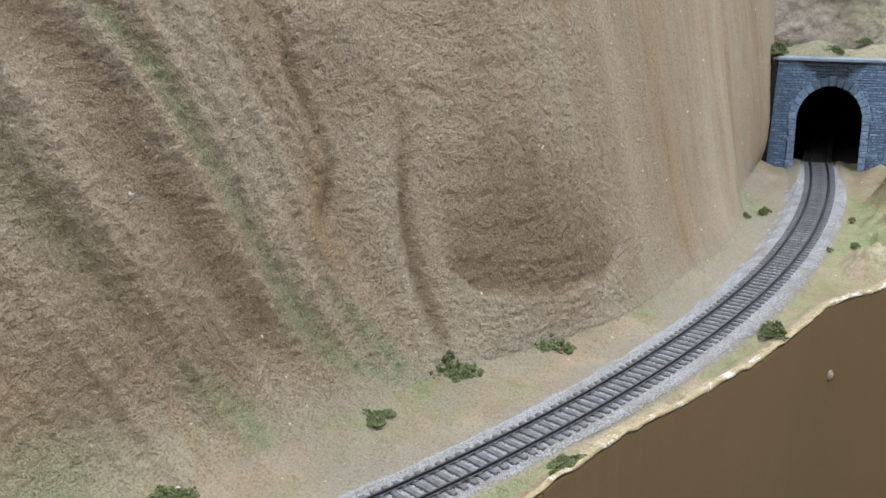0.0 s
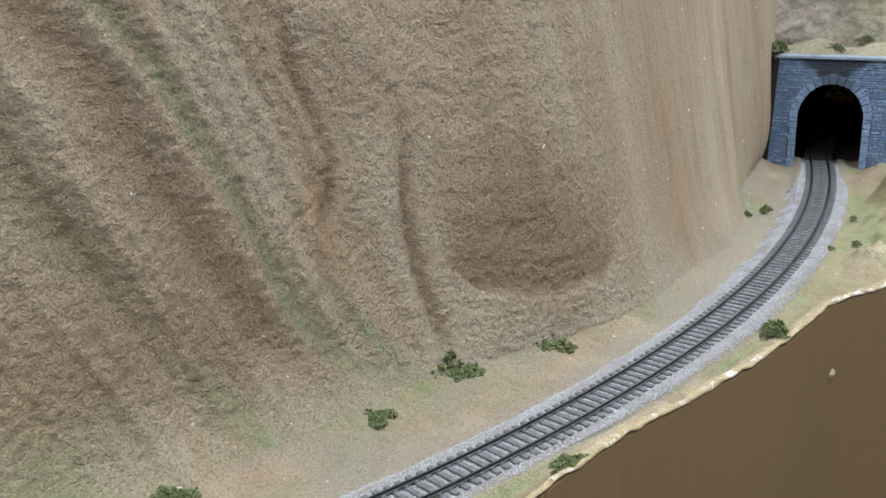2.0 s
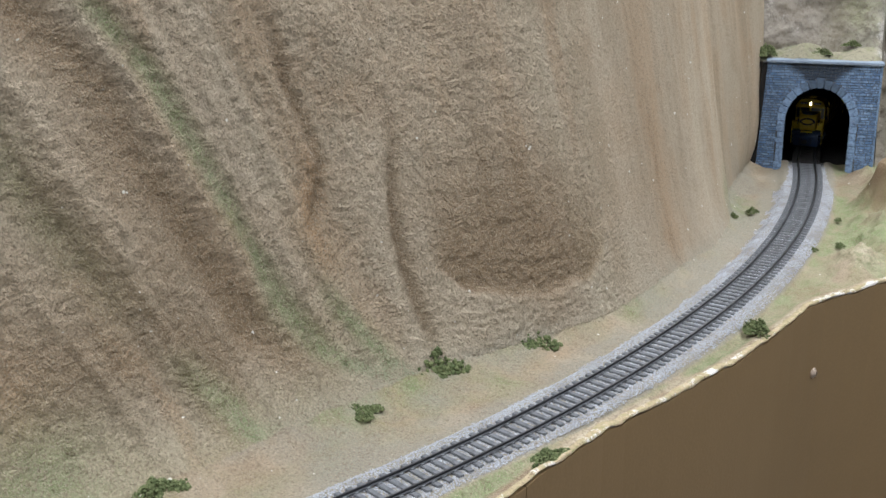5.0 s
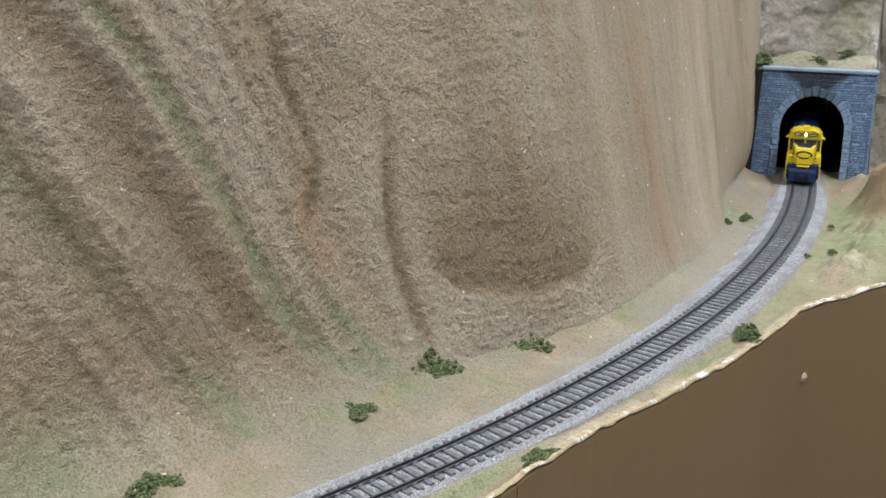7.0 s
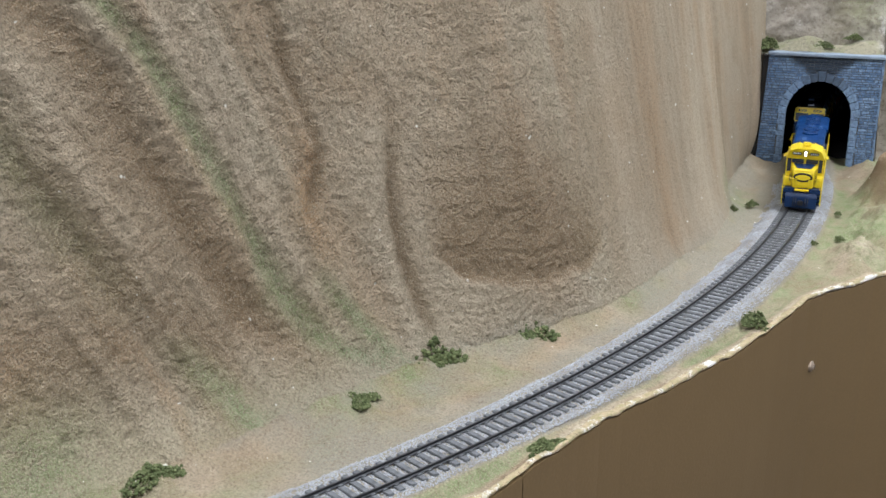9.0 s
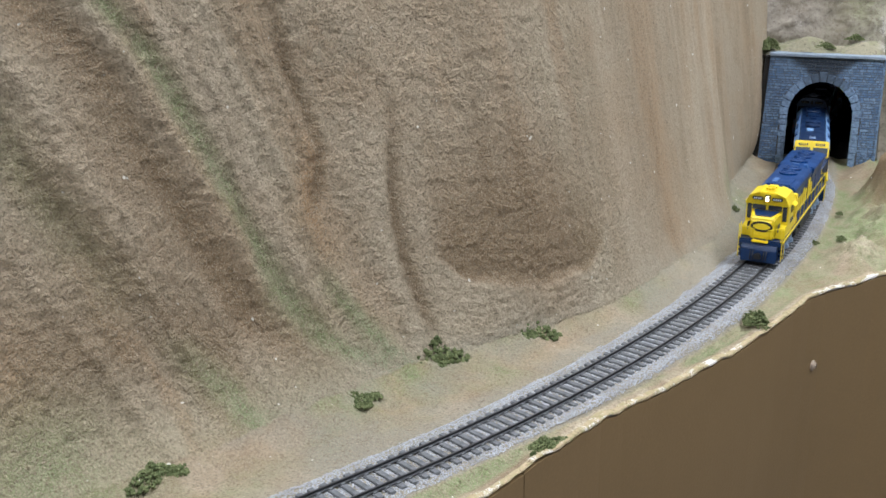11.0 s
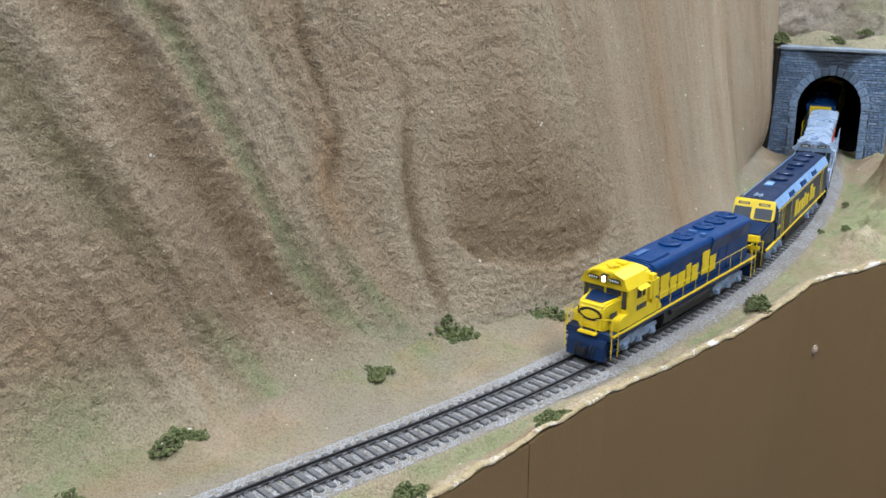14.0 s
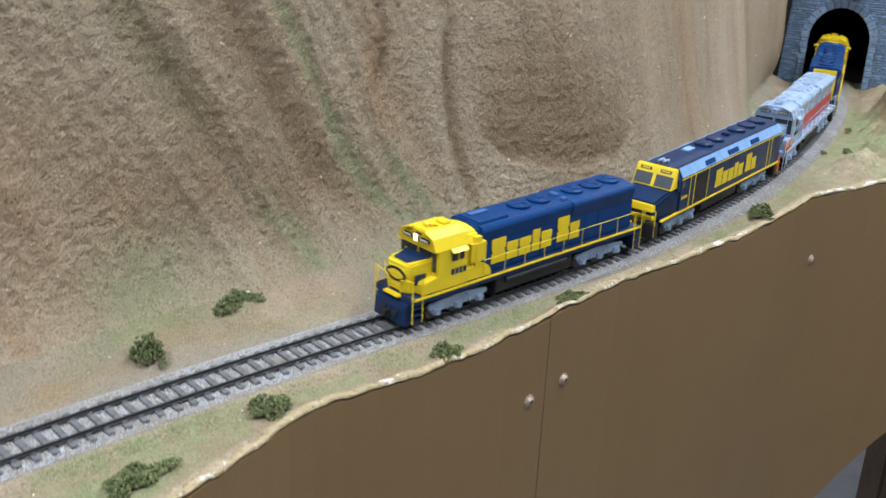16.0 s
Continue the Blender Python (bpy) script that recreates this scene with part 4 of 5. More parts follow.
def rails_and_steps(root, half, z, xs, top, material, ends):
    """Walkway handrails on both sides, each upright a part."""
    for y in (-1, 1):
        for x in xs:
            bm = bmesh.new()
            add_cyl(bm, (x, y * half, z), (x, y * half, z + top), 0.00024, 6)
            part("stanchion", bm, material, root)
        bm = bmesh.new()
        for a, b in zip(xs, xs[1:]):
            add_cyl(bm, (a, y * half, z + top), (b, y * half, z + top), 0.00022, 6)
        part("handrail", bm, material, root)
    for e in ends:
        for y in (-1, 1):
            bm = bmesh.new()
            for zz in (0.0045, 0.0085, 0.0125):
                add_box(bm, min(e, e * 0.93), max(e, e * 0.93), min(y * 0.0115, y * 0.0162), max(y * 0.0115, y * 0.0162), zz, zz + 0.0006)
            add_box(bm, min(e * 0.925, e * 0.935), max(e * 0.925, e * 0.935), min(y * 0.0110, y * 0.0162), max(y * 0.0110, y * 0.0162), 0.0040, 0.0150)
            part("steps", bm, P_NAVY if material is P_YEL else P_BLACK, root)
            bm = bmesh.new()
            add_cyl(bm, (e, y * 0.0160, 0.0040), (e, y * 0.0160, z + top), 0.00034, 6)
            add_cyl(bm, (e * 0.93, y * 0.0163, 0.0040), (e * 0.93, y * 0.0163, z + top), 0.00034, 6)
            part("grab_iron", bm, material, root)


def chamfer(ob, x0, run, cut):
    """Narrow a nose towards its front."""
    for v in ob.data.vertices:
        v.co.y *= 1 - cut * max(0.0, min(1.0, (v.co.x - x0) / run))


def hood_unit(pal, lit, label):
    """A road switcher: low nose, cab, long hood with fans, walkways with handrails."""
    root = new("locomotive")
    nose, cab, hood, roof, mark = pal["nose"], pal["cab"], pal["hood"], pal["roof"], pal["mark"]
    part("underframe", box(-0.0975, 0.0975, -0.0162, 0.0162, 0.0146, 0.0176, 0.0004), pal["under"], root)
    for y in (-1, 1):
        part("sill_stripe", box(-0.0965, 0.0965, min(y * 0.0160, y * 0.0168), max(y * 0.0160, y * 0.0168), 0.0174, 0.0189, 0.0002), pal["stripe"], root)
    part("walkway", box(-0.0972, 0.0972, -0.0160, 0.0160, 0.0177, 0.0187, 0.0), pal["deck"], root)
    for e in (-1, 1):
        bm = bmesh.new()
        add_prism(bm, [(e * 0.0935, 0.0150), (e * 0.0985, 0.0150), (e * 0.1000, 0.0120), (e * 0.1008, 0.0022), (e * 0.0965, 0.0022), (e * 0.0935, 0.0080)], -0.0132, 0.0132, 0.0005, "y")
        part("pilot", bm, pal.get("pilot", pal["under"]), root)
        bm = bmesh.new()
        add_box(bm, min(e * 0.098, e * 0.1045), max(e * 0.098, e * 0.1045), -0.0018, 0.0018, 0.0062, 0.0092, 0.0006)
        add_box(bm, min(e * 0.103, e * 0.1052), max(e * 0.103, e * 0.1052), -0.0026, 0.0026, 0.0055, 0.0098, 0.0006)
        part("coupler", bm, P_BLACK, root)
        bm = bmesh.new()
        for y in (-0.006, -0.004, 0.004, 0.006):
            add_cyl(bm, (e * 0.1000, y, 0.011), (e * 0.1022, y, 0.0075), 0.0004, 6)
            add_cyl(bm, (e * 0.1022, y, 0.0075), (e * 0.1018, y, 0.0040), 0.0004, 6)
        part("air_hose", bm, P_BLACK, root)
        part("anticlimber", box(min(e * 0.0965, e * 0.1005), max(e * 0.0965, e * 0.1005), -0.0062, 0.0062, 0.0172, 0.0186, 0.0004), pal["stripe"], root)
    # low nose
    nb = part("short_hood", prism([(0.0795, 0.0187), (0.0955, 0.0187), (0.0962, 0.0205), (0.0962, 0.0335), (0.0945, 0.0360), (0.0795, 0.0372)], -0.0110, 0.0110, 0.0012, "y"), nose, root)
    chamfer(nb, 0.0900, 0.0062, 0.26)
    part("nose_top", prism([(0.0800, 0.0371), (0.0935, 0.0361), (0.0935, 0.0366), (0.0800, 0.0376)], -0.0096, 0.0096, 0, "y"), pal["nosetop"], nb, "dark painted top panel")
    chamfer(nb.children[0], 0.0880, 0.0055, 0.40)
    bm = bmesh.new()
    bmesh.ops.create_cone(bm, cap_ends=True, segments=28, radius1=0.0066, radius2=0.0066, depth=0.0005, matrix=pose(0.0964, 0, 0.0288, 0, 90, 0) @ Matrix.Diagonal((0.62, 1.22, 1, 1)))
    part("emblem", bm, P_BLACK, nb, "dark oval plate")
    bm = bmesh.new()
    bmesh.ops.create_cone(bm, cap_ends=True, segments=28, radius1=0.0049, radius2=0.0049, depth=0.0005, matrix=pose(0.0967, 0, 0.0288, 0, 90, 0) @ Matrix.Diagonal((0.5, 1.15, 1, 1)))
    add_box(bm, 0.0966, 0.0971, -0.0062, 0.0062, 0.0280, 0.0296)
    part("emblem_bar", bm, mark, nb)
    # cab
    prof = mirror([(0.0158, 0.0187), (0.0158, 0.0425), (0.0128, 0.0488), (0.0060, 0.0512)])
    cb = part("cab", prism(prof, 0.0575, 0.0805, 0.0007), cab, root)
    part("cab_roof", prism(mirror([(0.0163, 0.0424), (0.0132, 0.0490), (0.0062, 0.0517), (0.0058, 0.0510), (0.0126, 0.0484), (0.0156, 0.0421)]), 0.0570, 0.0825, 0), cab, cb)
    for y in (-1, 1):
        ya, yb = sorted((y * 0.0010, y * 0.0110))
        part("windshield", box(0.0803, 0.0813, ya, yb, 0.0380, 0.0449, 0.0002), P_GLASS, cb)
        ya, yb = sorted((y * 0.0115, y * 0.0148))
        part("side_windshield", box(0.0803, 0.0809, ya, yb, 0.0300, 0.0425, 0.0002), P_GLASS, cb)
        ya, yb = sorted((y * 0.0032, y * 0.0112))
        nbd = part("number_board", box(0.0800, 0.0832, ya, yb, 0.0456, 0.0482, 0.0005), P_BLACK, cb, "black number board with white bars")
        bm = bmesh.new()
        for k in range(4):
            c = y * 0.0072 + (k - 1.5) * 0.0016
            add_box(bm, 0.0832, 0.0834, c - 0.00035, c + 0.00035, 0.0463, 0.0475)
        part("number_bars", bm, P_WHITE, nbd)
        ya, yb = sorted((y * 0.0157, y * 0.0161))
        sw = part("side_window", box(0.0605, 0.0700, ya, yb, 0.0345, 0.0400, 0.0001), P_GLASS, cb)
        part("sunshade", prism([(y * 0.0190, 0.0405), (y * 0.0157, 0.0418), (y * 0.0157, 0.0426)], 0.0598, 0.0715), cab, sw)
        part("window_post", box(0.0648, 0.0655, *sorted((y * 0.0158, y * 0.0164)), 0.0345, 0.0400), cab, sw)
        bm = bmesh.new()
        for k in range(4):
            c = 0.0700 - k * 0.0030
            add_box(bm, c - 0.0022, c, *sorted((y * 0.0157, y * 0.0160)), 0.0265, 0.0300)
        part("number_bars", bm, P_NAVY if cab is P_YEL else P_BLACK, cb)
        part("nose_side_window", box(0.0845, 0.0925, *sorted((y * 0.0109, y * 0.0113)), 0.0240, 0.0300, 0.0002), P_NAVY, nb)
    hb = part("headlight_housing", box(0.0800, 0.0830, -0.0026, 0.0026, 0.0445, 0.0494, 0.0006), P_BLACK if lit else cab, cb)
    for k, z in enumerate((0.0459, 0.0479)):
        bm = bmesh.new()
        add_cyl(bm, (0.0828, 0, z), (0.0836, 0, z), 0.00100, 14)
        part("headlight", bm, P_LAMP if lit else P_DARKLENS, hb, "glowing warm white headlight" if lit else "")
    bm = bmesh.new()
    for y, ln in ((-0.0022, 0.006), (0.0, 0.0075), (0.0022, 0.005)):
        add_cyl(bm, (0.0700, y, 0.0528), (0.0700 + ln, y, 0.0530), 0.0004, 8, 0.0009)
    add_box(bm, 0.0690, 0.0715, -0.003, 0.003, 0.0513, 0.0526, 0.0003)
    part("horn", bm, cab, cb)
    part("roof_vent", box(0.0600, 0.0660, -0.0035, 0.0035, 0.0512, 0.0528, 0.0005), pal["beacon"], cb)
    part("battery_box", prism([(0.0380, 0.0188), (0.0905, 0.0188), (0.0905, 0.0262), (0.0810, 0.0275), (0.0480, 0.0275), (0.0420, 0.0262), (0.0385, 0.0225)], -0.0157, 0.0157, 0.0007, "y"), cab, root)
    # shoulder behind the cab
    part("air_filter_box", prism(mirror([(0.0142, 0.0187), (0.0142, 0.0400), (0.0110, 0.0462), (0.004, 0.0478)]), 0.0465, 0.0577, 0.0012), cab, root)
    for y in (-1, 1):
        part("filter_cover", box(0.0440, 0.0556, *sorted((y * 0.0125, y * 0.0166)), 0.0262, 0.0446, 0.0036), cab, root)
    # long hood
    hd = part("long_hood", prism(mirror([(0.0112, 0.0187), (0.0112, 0.0435), (0.0098, 0.0466), (0.0060, 0.0478)]), -0.0905, 0.0470, 0.0006), hood, root)
    part("radiator", prism(mirror([(0.0113, 0.0360), (0.0138, 0.0460), (0.0128, 0.0474), (0.0050, 0.0486)]), -0.0890, -0.0300, 0.0005), hood, hd)
    part("dynamic_brake", prism(mirror([(0.0114, 0.0375), (0.0126, 0.0455), (0.0112, 0.0476), (0.0050, 0.0486)]), -0.0305, 0.0450, 0.0005), hood, hd)
    part("inertial_hatch", box(0.0200, 0.0440, -0.0085, 0.0085, 0.0470, 0.0492, 0.0006), roof, hd)
    part("exhaust_stack", box(-0.0290, -0.0258, -0.0030, 0.0030, 0.0475, 0.0506, 0.0003), pal["vent"], hd)
    part("roof_tab", box(-0.0292, -0.0250, 0.0068, 0.0100, 0.0475, 0.0502, 0.0003), pal["vent"], hd)
    part("hatch_panel", box(0.0260, 0.0400, -0.0060, -0.0020, 0.0492, 0.0500, 0.0002), pal["vent"], hd)
    for x in () if pal["band"] else (-0.0780, -0.0610, -0.0440, -0.0140, 0.0030):
        bm = bmesh.new()
        add_cyl(bm, (x, 0, 0.0478), (x, 0, 0.0500), 0.0072, 26)
        add_cyl(bm, (x, 0, 0.0500), (x, 0, 0.0504), 0.0062, 26, 0.0050)
        fan = part("fan", bm, roof, hd)
        bm = bmesh.new()
        add_cyl(bm, (x, 0, 0.0504), (x, 0, 0.0508), 0.0018, 12)
        for k in range(6):
            a = k * math.pi / 6
            add_cyl(bm, (x - 0.006 * math.cos(a), -0.006 * math.sin(a), 0.0505), (x + 0.006 * math.cos(a), 0.006 * math.sin(a), 0.0505), 0.00022, 5)
        part("fan_grille", bm, roof, fan)
    for x0, x1 in ((-0.0850, -0.0580), (-0.0540, -0.0330), (-0.0200, 0.0040)) if pal["band"] else ():
        part("roof_hatch", box(x0, x1, -0.0062, 0.0062, 0.0476, 0.0494, 0.0004), roof, hd)
        part("roof_grille", box(x0 + 0.003, x1 - 0.003, -0.0040, 0.0040, 0.0494, 0.0497, 0.0001), P_TRUCK, hd)
    for y in (-1, 1):
        for k in range(9):
            x = 0.0400 - 0.0128 * k
            part("hood_door", box(x - 0.0058, x + 0.0058, *sorted((y * 0.0111, y * 0.01145)), 0.0200, 0.0365, 0.0001), hood, hd)
        if mark:
            bars(hd, word(0.0372, -0.0395, y < 0), 0.0117, 0.0235, 0.0385, y, mark, "lettering")
        if pal["band"]:
            part("side_band", box(-0.0900, 0.0260, *sorted((y * 0.0112, y * 0.0118)), 0.0195, 0.0320, 0.0001), pal["band"], hd, "red side band")
            ya, yb = sorted((y * 0.0115, y * 0.0121))
            part("lightning_stripe", prism([(0.0455, 0.0200), (0.0360, 0.0290), (0.0330, 0.0270), (0.0230, 0.0345), (0.0205, 0.0330), (0.0320, 0.0235), (0.0350, 0.0255), (0.0430, 0.0195)], ya, yb, 0, "y"), P_WHITE, hd, "white lightning stripe")
            for k in range(4):
                x = 0.0925 - 0.0052 * k
                part("chevron", prism([(x, 0.0180), (x + 0.0028, 0.0180), (x + 0.0058, 0.0225), (x + 0.0028, 0.0270), (x, 0.0270), (x + 0.0030, 0.0225)], *sorted((y * 0.0158, y * 0.0163)), 0, "y"), P_ORANGE, root, "orange warning chevron")
        part("swoop", box(0.0380, 0.0470, *sorted((y * 0.0113, y * 0.0119)), 0.0187, 0.0240, 0.0002), cab, hd)
    part("rear_panel", box(-0.0912, -0.0900, -0.0108, 0.0108, 0.0190, 0.0462, 0.0003), pal["stripe"], hd)
    part("fuel_tank", prism(mirror([(0.0115, 0.0030), (0.0146, 0.0060), (0.0146, 0.0145)]), -0.0330, 0.0330, 0.0006), P_BLACK, root)
    for y in (-1, 1):
        bm = bmesh.new()
        add_cyl(bm, (-0.026, y * 0.0150, 0.0122), (0.026, y * 0.0150, 0.0122), 0.0019, 12)
        part("air_reservoir", bm, P_BLACK, root)
    truck(root, 0.0610, pal["truck"])
    truck(root, -0.0610, pal["truck"])
    xs = [0.0450 - 0.0168 * k for k in range(9)]
    rails_and_steps(root, 0.0161, 0.0188, xs, 0.0105, pal["rail"], (0.0975, -0.0975))
    for y in (-0.0150, 0.0150):
        m = y / 3.0
        for name, p, q in (("end_rail", (0.0972, y, 0.0290), (0.0972, m, 0.0265)),
                           ("end_post", (0.0972, m, 0.0185), (0.0972, m, 0.0265)),
                           ("end_post", (0.0972, y, 0.0185), (0.0972, y, 0.0290))):
            bm = bmesh.new()
            add_cyl(bm, p, q, 0.00032, 6)
            part(name, bm, pal["rail"], root)
    return tagged(root, label, "locomotive", group="train of model locomotives")


def cowl_unit(label):
    """A full-width streamlined body with a wedge nose."""
    root = new("locomotive")
    part("underframe", box(-0.0975, 0.0900, -0.0150, 0.0150, 0.0120, 0.0150, 0.0004), P_NAVY, root)
    prof = mirror([(0.0160, 0.0145), (0.0160, 0.0385), (0.0112, 0.0462), (0.0050, 0.0474)])
    body = part("body", prism(prof, -0.0985, 0.0700, 0.0006), P_NAVY, root)
    # nose: raked screen, then a blunt beak
    nose = part("nose", prism([(0.0690, 0.0145), (0.0935, 0.0145), (0.0962, 0.0190), (0.0955, 0.0262), (0.0830, 0.0330), (0.0690, 0.0335)], -0.0150, 0.0150, 0.0014, "y"), P_NAVY, root)
    part("nose_band", prism([(0.0935, 0.0205), (0.0968, 0.0205), (0.0964, 0.0255), (0.0935, 0.0255)], -0.0152, 0.0152, 0.0004, "y"), P_YEL, nose, "yellow nose band")
    part("beak_stripe", prism([(0.0930, 0.0143), (0.0952, 0.0143), (0.0966, 0.0178), (0.0930, 0.0178)], -0.0152, 0.0152, 0.0004, "y"), P_YEL, nose)
    for o in (nose, *nose.children):
        chamfer(o, 0.0820, 0.0140, 0.34)
    part("cab_body", prism(mirror([(0.0157, 0.0300), (0.0157, 0.0385), (0.0112, 0.0462), (0.0050, 0.0474)]), 0.0690, 0.0745, 0.0005), P_NAVY, root)
    cabf = part("cab_front", prism([(0.0740, 0.0330), (0.0825, 0.0330), (0.0760, 0.0470), (0.0740, 0.0472)], -0.0152, 0.0152, 0.0008, "y"), P_YEL, root, "yellow cab front")
    for y in (-1, 1):
        m = pose(0.0797, 0, 0.0380, 0, -24.9, 0)
        bm = box(-0.0002, 0.0006, *sorted((y * 0.0011, y * 0.0142)), -0.0046, 0.0040, 0.0002)
        bmesh.ops.transform(bm, matrix=m, verts=bm.verts)
        part("windshield", bm, P_PANE, cabf)
        bm = box(-0.0002, 0.0008, *sorted((y * 0.0030, y * 0.0120)), 0.0052, 0.0080, 0.0004)
        bmesh.ops.transform(bm, matrix=m, verts=bm.verts)
        nb = part("number_board", bm, P_NAVY, cabf, "dark number board with pale bars")
        bm = bmesh.new()
        for k in range(4):
            c = y * 0.0075 + (k - 1.5) * 0.0016
            add_box(bm, 0.0008, 0.0010, c - 0.0005, c + 0.0005, 0.0060, 0.0072)
        bmesh.ops.transform(bm, matrix=m, verts=bm.verts)
        part("number_bars", bm, P_YEL, nb)
        part("cab_side_window", box(0.0640, 0.0690, *sorted((y * 0.0158, y * 0.0163)), 0.0320, 0.0372, 0.0001), P_PANE, body)
        # flank
        part("lower_stripe", box(-0.0985, 0.0940, *sorted((y * 0.0150, y * 0.0166)), 0.0145, 0.0160, 0.0002), P_YEL, body)
        part("upper_stripe", box(-0.0985, 0.0690, *sorted((y * 0.0158, y * 0.0163)), 0.0382, 0.0390, 0.0001), P_YEL, body)
        for x0 in (0.0560, 0.0490, 0.0285, -0.0740, -0.0800):
            part("door_line", box(x0 - 0.0004, x0 + 0.0004, *sorted((y * 0.0159, y * 0.0163)), 0.0160, 0.0382), P_YEL, body)
        part("body_panel", box(0.0295, 0.0482, *sorted((y * 0.0159, y * 0.0164)), 0.0170, 0.0370, 0.0002), P_BLACK, body)
        bars(body, word(0.0165, -0.0530, y < 0), 0.0161, 0.0205, 0.0335, y, P_YEL, "lettering")
        bm = bmesh.new()
        for k in range(4):
            add_box(bm, 0.0660 - 0.0022 * k, 0.0676 - 0.0022 * k, *sorted((y * 0.0160, y * 0.0163)), 0.0240, 0.0262)
        part("number_bars", bm, P_YEL, body)
        for x0, x1 in ((-0.0975, 0.0685),):
            bm = bmesh.new()
            add_prism(bm, [(y * 0.0158, 0.0396), (y * 0.0120, 0.0457), (y * 0.0123, 0.0460), (y * 0.0162, 0.0399)], x0, x1)
            part("roof_louvre", bm, P_VENT, body, "pale blue roof-edge screen")
        for x0, x1 in ((0.0190, 0.0330), (-0.0190, -0.0030), (-0.0550, -0.0410)):
            bm = bmesh.new()
            add_prism(bm, [(y * 0.0156, 0.0408), (y * 0.0138, 0.0436), (y * 0.0143, 0.0441), (y * 0.0161, 0.0412)], x0, x1)
            part("roof_shutter", bm, P_BLUE, body)
    for x in (-0.0820, -0.0640, -0.0460, -0.0100, 0.0080):
        bm = bmesh.new()
        add_cyl(bm, (x, 0, 0.0470), (x, 0, 0.0492), 0.0070, 26)
        add_cyl(bm, (x, 0, 0.0492), (x, 0, 0.0496), 0.0060, 26, 0.0050)
        part("fan", bm, P_NAVY, body)
    part("exhaust_stack", box(-0.0300, -0.0260, -0.0030, 0.0030, 0.0470, 0.0494, 0.0003), P_NAVY, body)
    part("roof_hatch", box(0.0220, 0.0330, -0.0055, 0.0005, 0.0472, 0.0484, 0.0003), P_VENT, body)
    bm = bmesh.new()
    for yy in (-0.002, 0.002):
        add_cyl(bm, (0.0640, yy, 0.0490), (0.0720, yy, 0.0492), 0.0005, 8, 0.0010)
    add_box(bm, 0.0650, 0.0670, -0.003, 0.003, 0.0472, 0.0490, 0.0003)
    part("horn", bm, P_SILVER, body)
    for e, x in ((1, 0.0935), (-1, -0.0965)):
        bm = bmesh.new()
        add_box(bm, min(x, x + e * 0.0060), max(x, x + e * 0.0060), -0.0145, 0.0145, 0.0030, 0.0142, 0.0008)
        part("pilot", bm, P_BLACK, root)
        bm = bmesh.new()
        add_box(bm, min(x, x + e * 0.0105), max(x, x + e * 0.0105), -0.0020, 0.0020, 0.0060, 0.0094, 0.0006)
        part("coupler", bm, P_BLACK, root)
    for y in (-1, 1):
        u, v = y * 0.0140, y * 0.0060
        for name, p, q in (("end_post", (0.0985, u, 0.0045), (0.0985, u, 0.0230)),
                           ("end_post", (0.0985, v, 0.0045), (0.0985, v, 0.0230)),
                           ("end_rail", (0.0985, v, 0.0230), (0.0985, u, 0.0230))):
            bm = bmesh.new()
            add_cyl(bm, p, q, 0.00034, 6)
            part(name, bm, P_YEL, root)
    part("fuel_tank", prism(mirror([(0.0100, 0.0030), (0.0135, 0.0060), (0.0135, 0.0140)]), -0.0290, 0.0290, 0.0006), P_BLACK, root)
    truck(root, 0.0600, P_TRUCK)
    truck(root, -0.0620, P_TRUCK)
    return tagged(root, label, "locomotive", group="train of model locomotives")


def widen_hood(root):
    """Bring the long hood to its full width."""
    done = set()
    for o in root.children_recursive:
        if o.type != "MESH" or o.data.name in done or o.name.startswith(("wheelset", "sideframe", "bolster")):
            continue
        done.add(o.data.name)
        for v in o.data.vertices:
            if root is not THIRD and o.name.startswith(("long_hood", "radiator", "dynamic_brake", "hood_door", "inertial", "side_band", "swoop")) or (root is not THIRD and o.name.startswith("lettering") and abs(v.co.y) < 0.0145):
                v.co.y *= 1.10


P_HATCH = simple("blue_hatch", (0.05, 0.13, 0.32), 0.4, 0, 0.1, 60, 900, 0.0)
PAL_A = dict(nose=P_YEL, cab=P_YEL, hood=P_BLUE, roof=P_BLUE, mark=P_YEL, under=P_NAVY, stripe=P_YEL, deck=P_NAVY, nosetop=P_NAVY, vent=P_HATCH, beacon=P_YEL, band=None, truck=P_TRUCK, rail=P_YEL)
PAL_B = dict(nose=P_SILVER, cab=P_SILVER, hood=P_SILVER, roof=P_SILVER, mark=None, under=P_SILVER, stripe=P_SILVER, deck=P_SILVER, nosetop=P_SILVER, vent=P_SILVER, beacon=P_SILVER, band=P_RED, truck=P_SILVER, rail=P_SILVER, pilot=P_ORANGE)
LEAD = hood_unit(PAL_A, True, "yellow and blue diesel locomotive with glowing headlight on the track")
SECOND = cowl_unit("navy blue full-width diesel locomotive with yellow cab front")
THIRD = hood_unit(PAL_B, False, "silver diesel locomotive with red side band")
FOURTH = hood_unit(PAL_A, False, "unlit yellow and blue diesel locomotive running hood first")
for unit in (LEAD, SECOND, THIRD, FOURTH):
    widen_hood(unit)
TRAIN = [(LEAD, -0.0832), (SECOND, -0.2960), (THIRD, -0.5040), (FOURTH, -0.7120)]


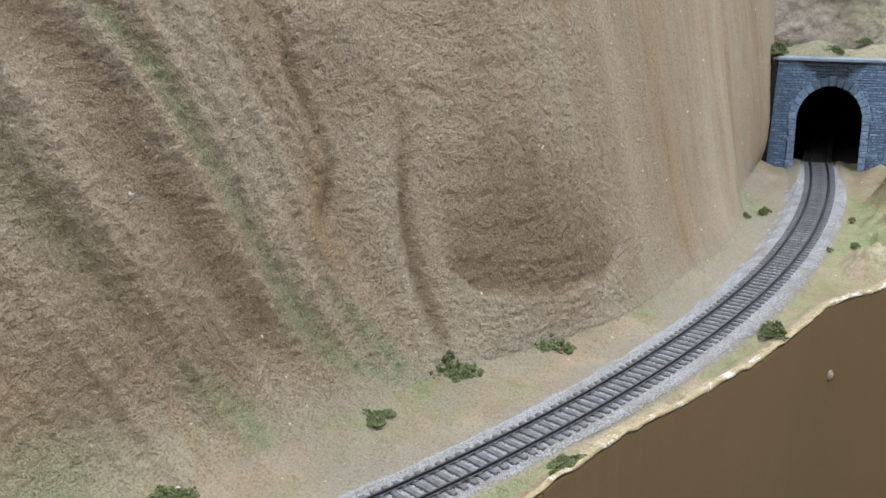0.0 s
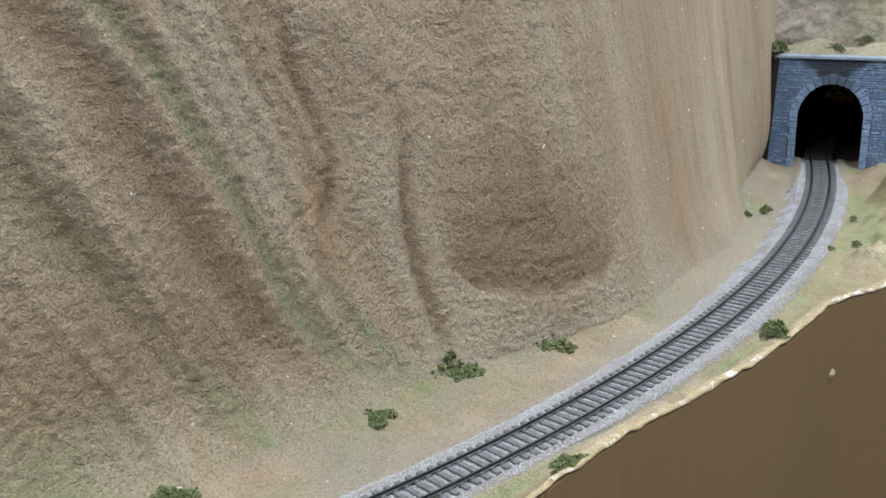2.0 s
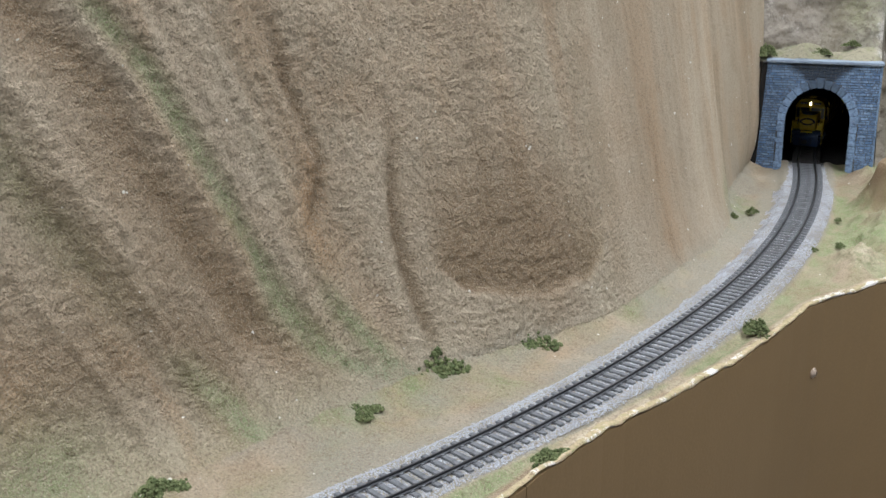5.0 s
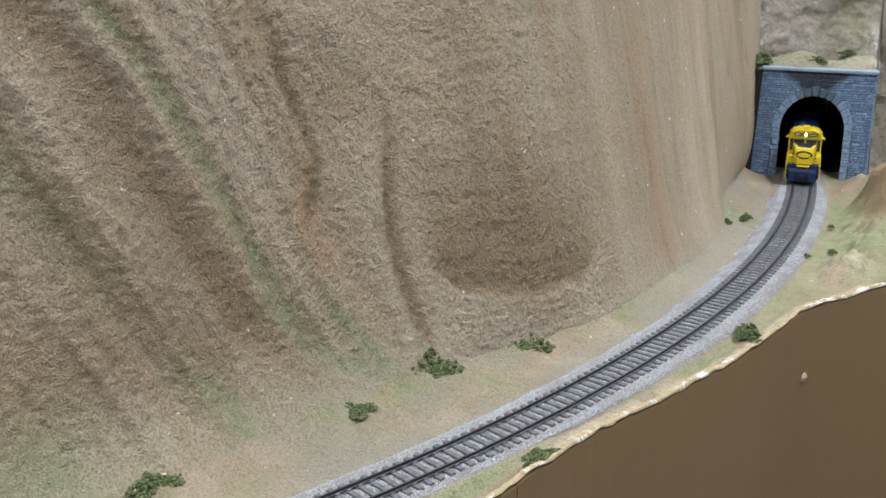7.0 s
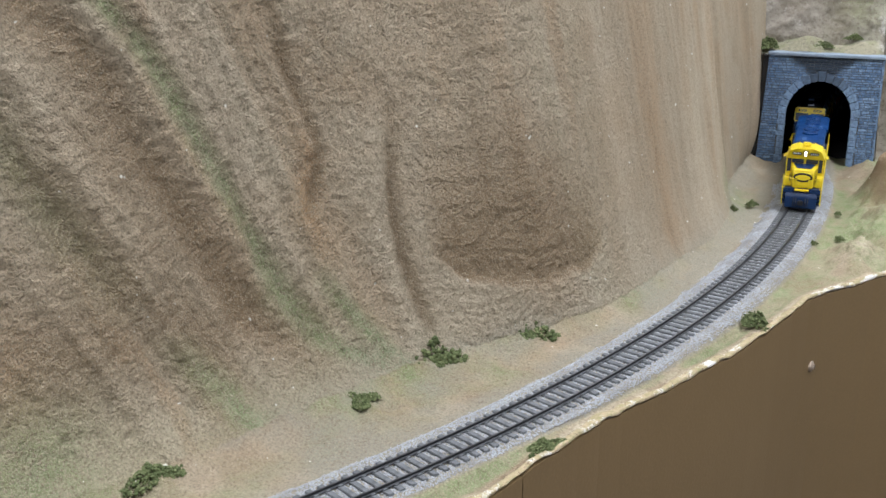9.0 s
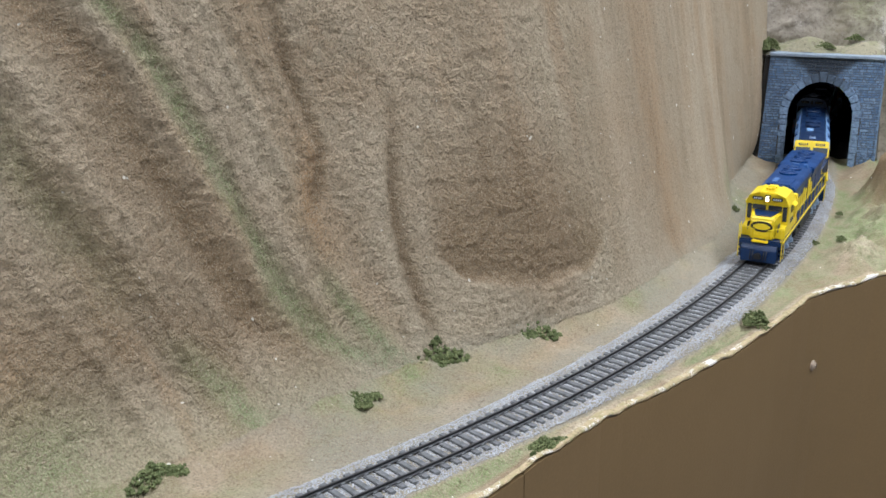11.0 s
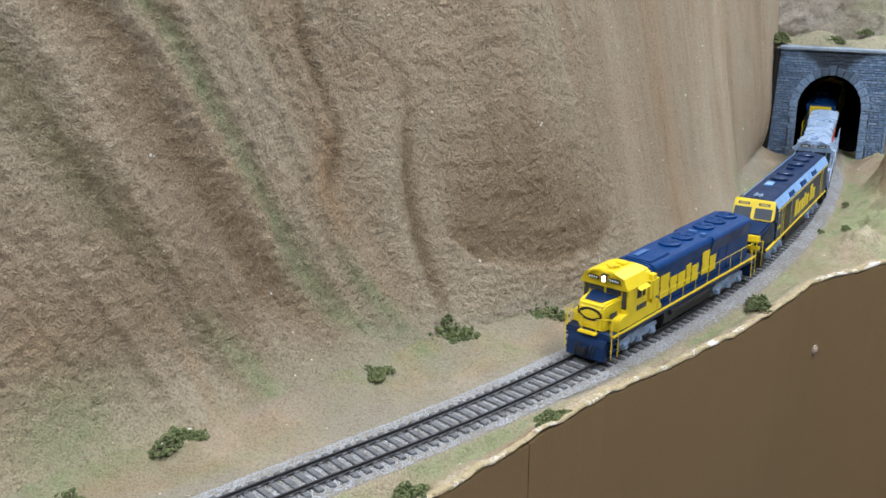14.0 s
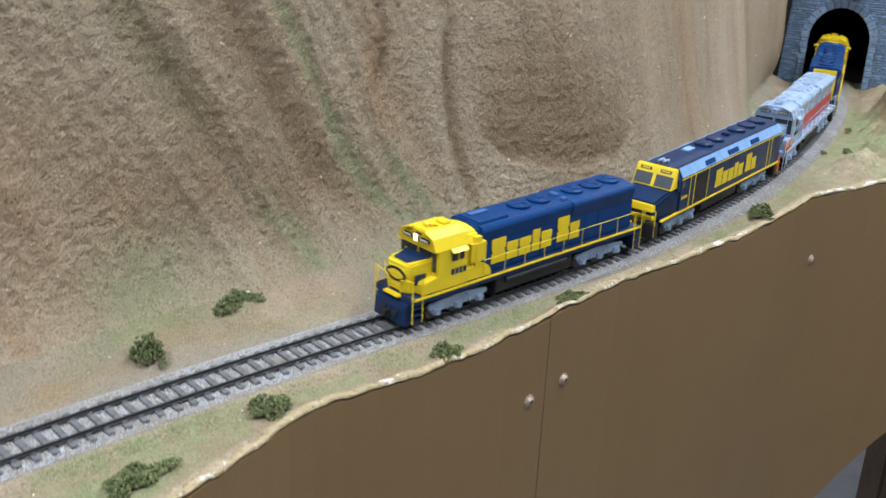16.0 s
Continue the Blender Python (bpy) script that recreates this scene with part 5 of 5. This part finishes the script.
# ---- the room around ----
def room():
    r = ROOM
    t = 0.1
    for nm, b, m in (("floor", (r["x0"], r["x1"], r["y0"], r["y1"], r["z0"] - t, r["z0"]), M_FLOOR), ("ceiling", (r["x0"], r["x1"], r["y0"], r["y1"], r["z1"], r["z1"] + t), M_CEIL),
                     ("wall_west", (r["x0"] - t, r["x0"], r["y0"], r["y1"], r["z0"] - t, r["z1"] + t), M_WALL), ("wall_east", (r["x1"], r["x1"] + t, r["y0"], r["y1"], r["z0"] - t, r["z1"] + t), M_WALL),
                     ("wall_south", (r["x0"] - t, r["x1"] + t, r["y0"] - t, r["y0"], r["z0"] - t, r["z1"] + t), M_WALL), ("wall_north", (r["x0"] - t, r["x1"] + t, r["y1"], r["y1"] + t, r["z0"] - t, r["z1"] + t), M_WALL)):
        tagged(part(nm, box(*b), m), "plain room " + nm.split("_")[0] + " around the layout", nm.split("_")[0], kind="structure")
    for lx, ly in LAMPS:
        root = new("ceiling_lamp")
        root.matrix_world = pose(lx, ly, r["z1"])
        part("housing", box(-0.17, 0.17, -0.62, 0.62, -0.045, -0.002, 0.004), M_CEIL, root)
        part("diffuser", box(-0.15, 0.15, -0.6, 0.6, -0.056, -0.046), M_TUBE, root)
        tagged(root, "white fluorescent ceiling lamp above the layout", "ceiling lamp", group="ceiling lamps")


room()


def post(x, y):
    root = new("table_leg")
    root.matrix_world = pose(x, y, ROOM["z0"])
    part("leg", box(-0.03, 0.03, -0.03, 0.03, 0, 0.78, 0.003), M_POST, root)
    return tagged(root, "dark wooden leg under the layout", "table leg")


post(0.525, 1.02)


# ---- movement ----
def travel(t):
    """Distance of the lead headlight along the track."""
    u = (t - 11.0) / 5.0
    return TRAVEL[0] + u * (TRAVEL[1] + u * (TRAVEL[2] + u * TRAVEL[3]))


TRAVEL = (0.7200, 0.4240, 0.0262, -0.0108)


def motions():
    rows_t = [0.5 * k for k in range(33)]
    for ob, off in TRAIN:
        rows = []
        for t in rows_t:
            s = travel(t) + off
            f, b = line(s + 0.061)[0], line(s - 0.061)[0]
            c, d = (f + b) / 2, f - b
            rows.append((t, pose(c[0], c[1], 0, 0, 0, math.degrees(math.atan2(d[1], d[0])) + (180 if ob is FOURTH else 0))))
        walk(ob, rows)
    fine = [0.1 * k for k in range(161)]
    for w, ax in AXLES:
        walk(w, [(t, pose(ax, 0, 0.0055, 0, math.degrees(travel(t) / 0.0054), 0)) for t in fine])


motions()
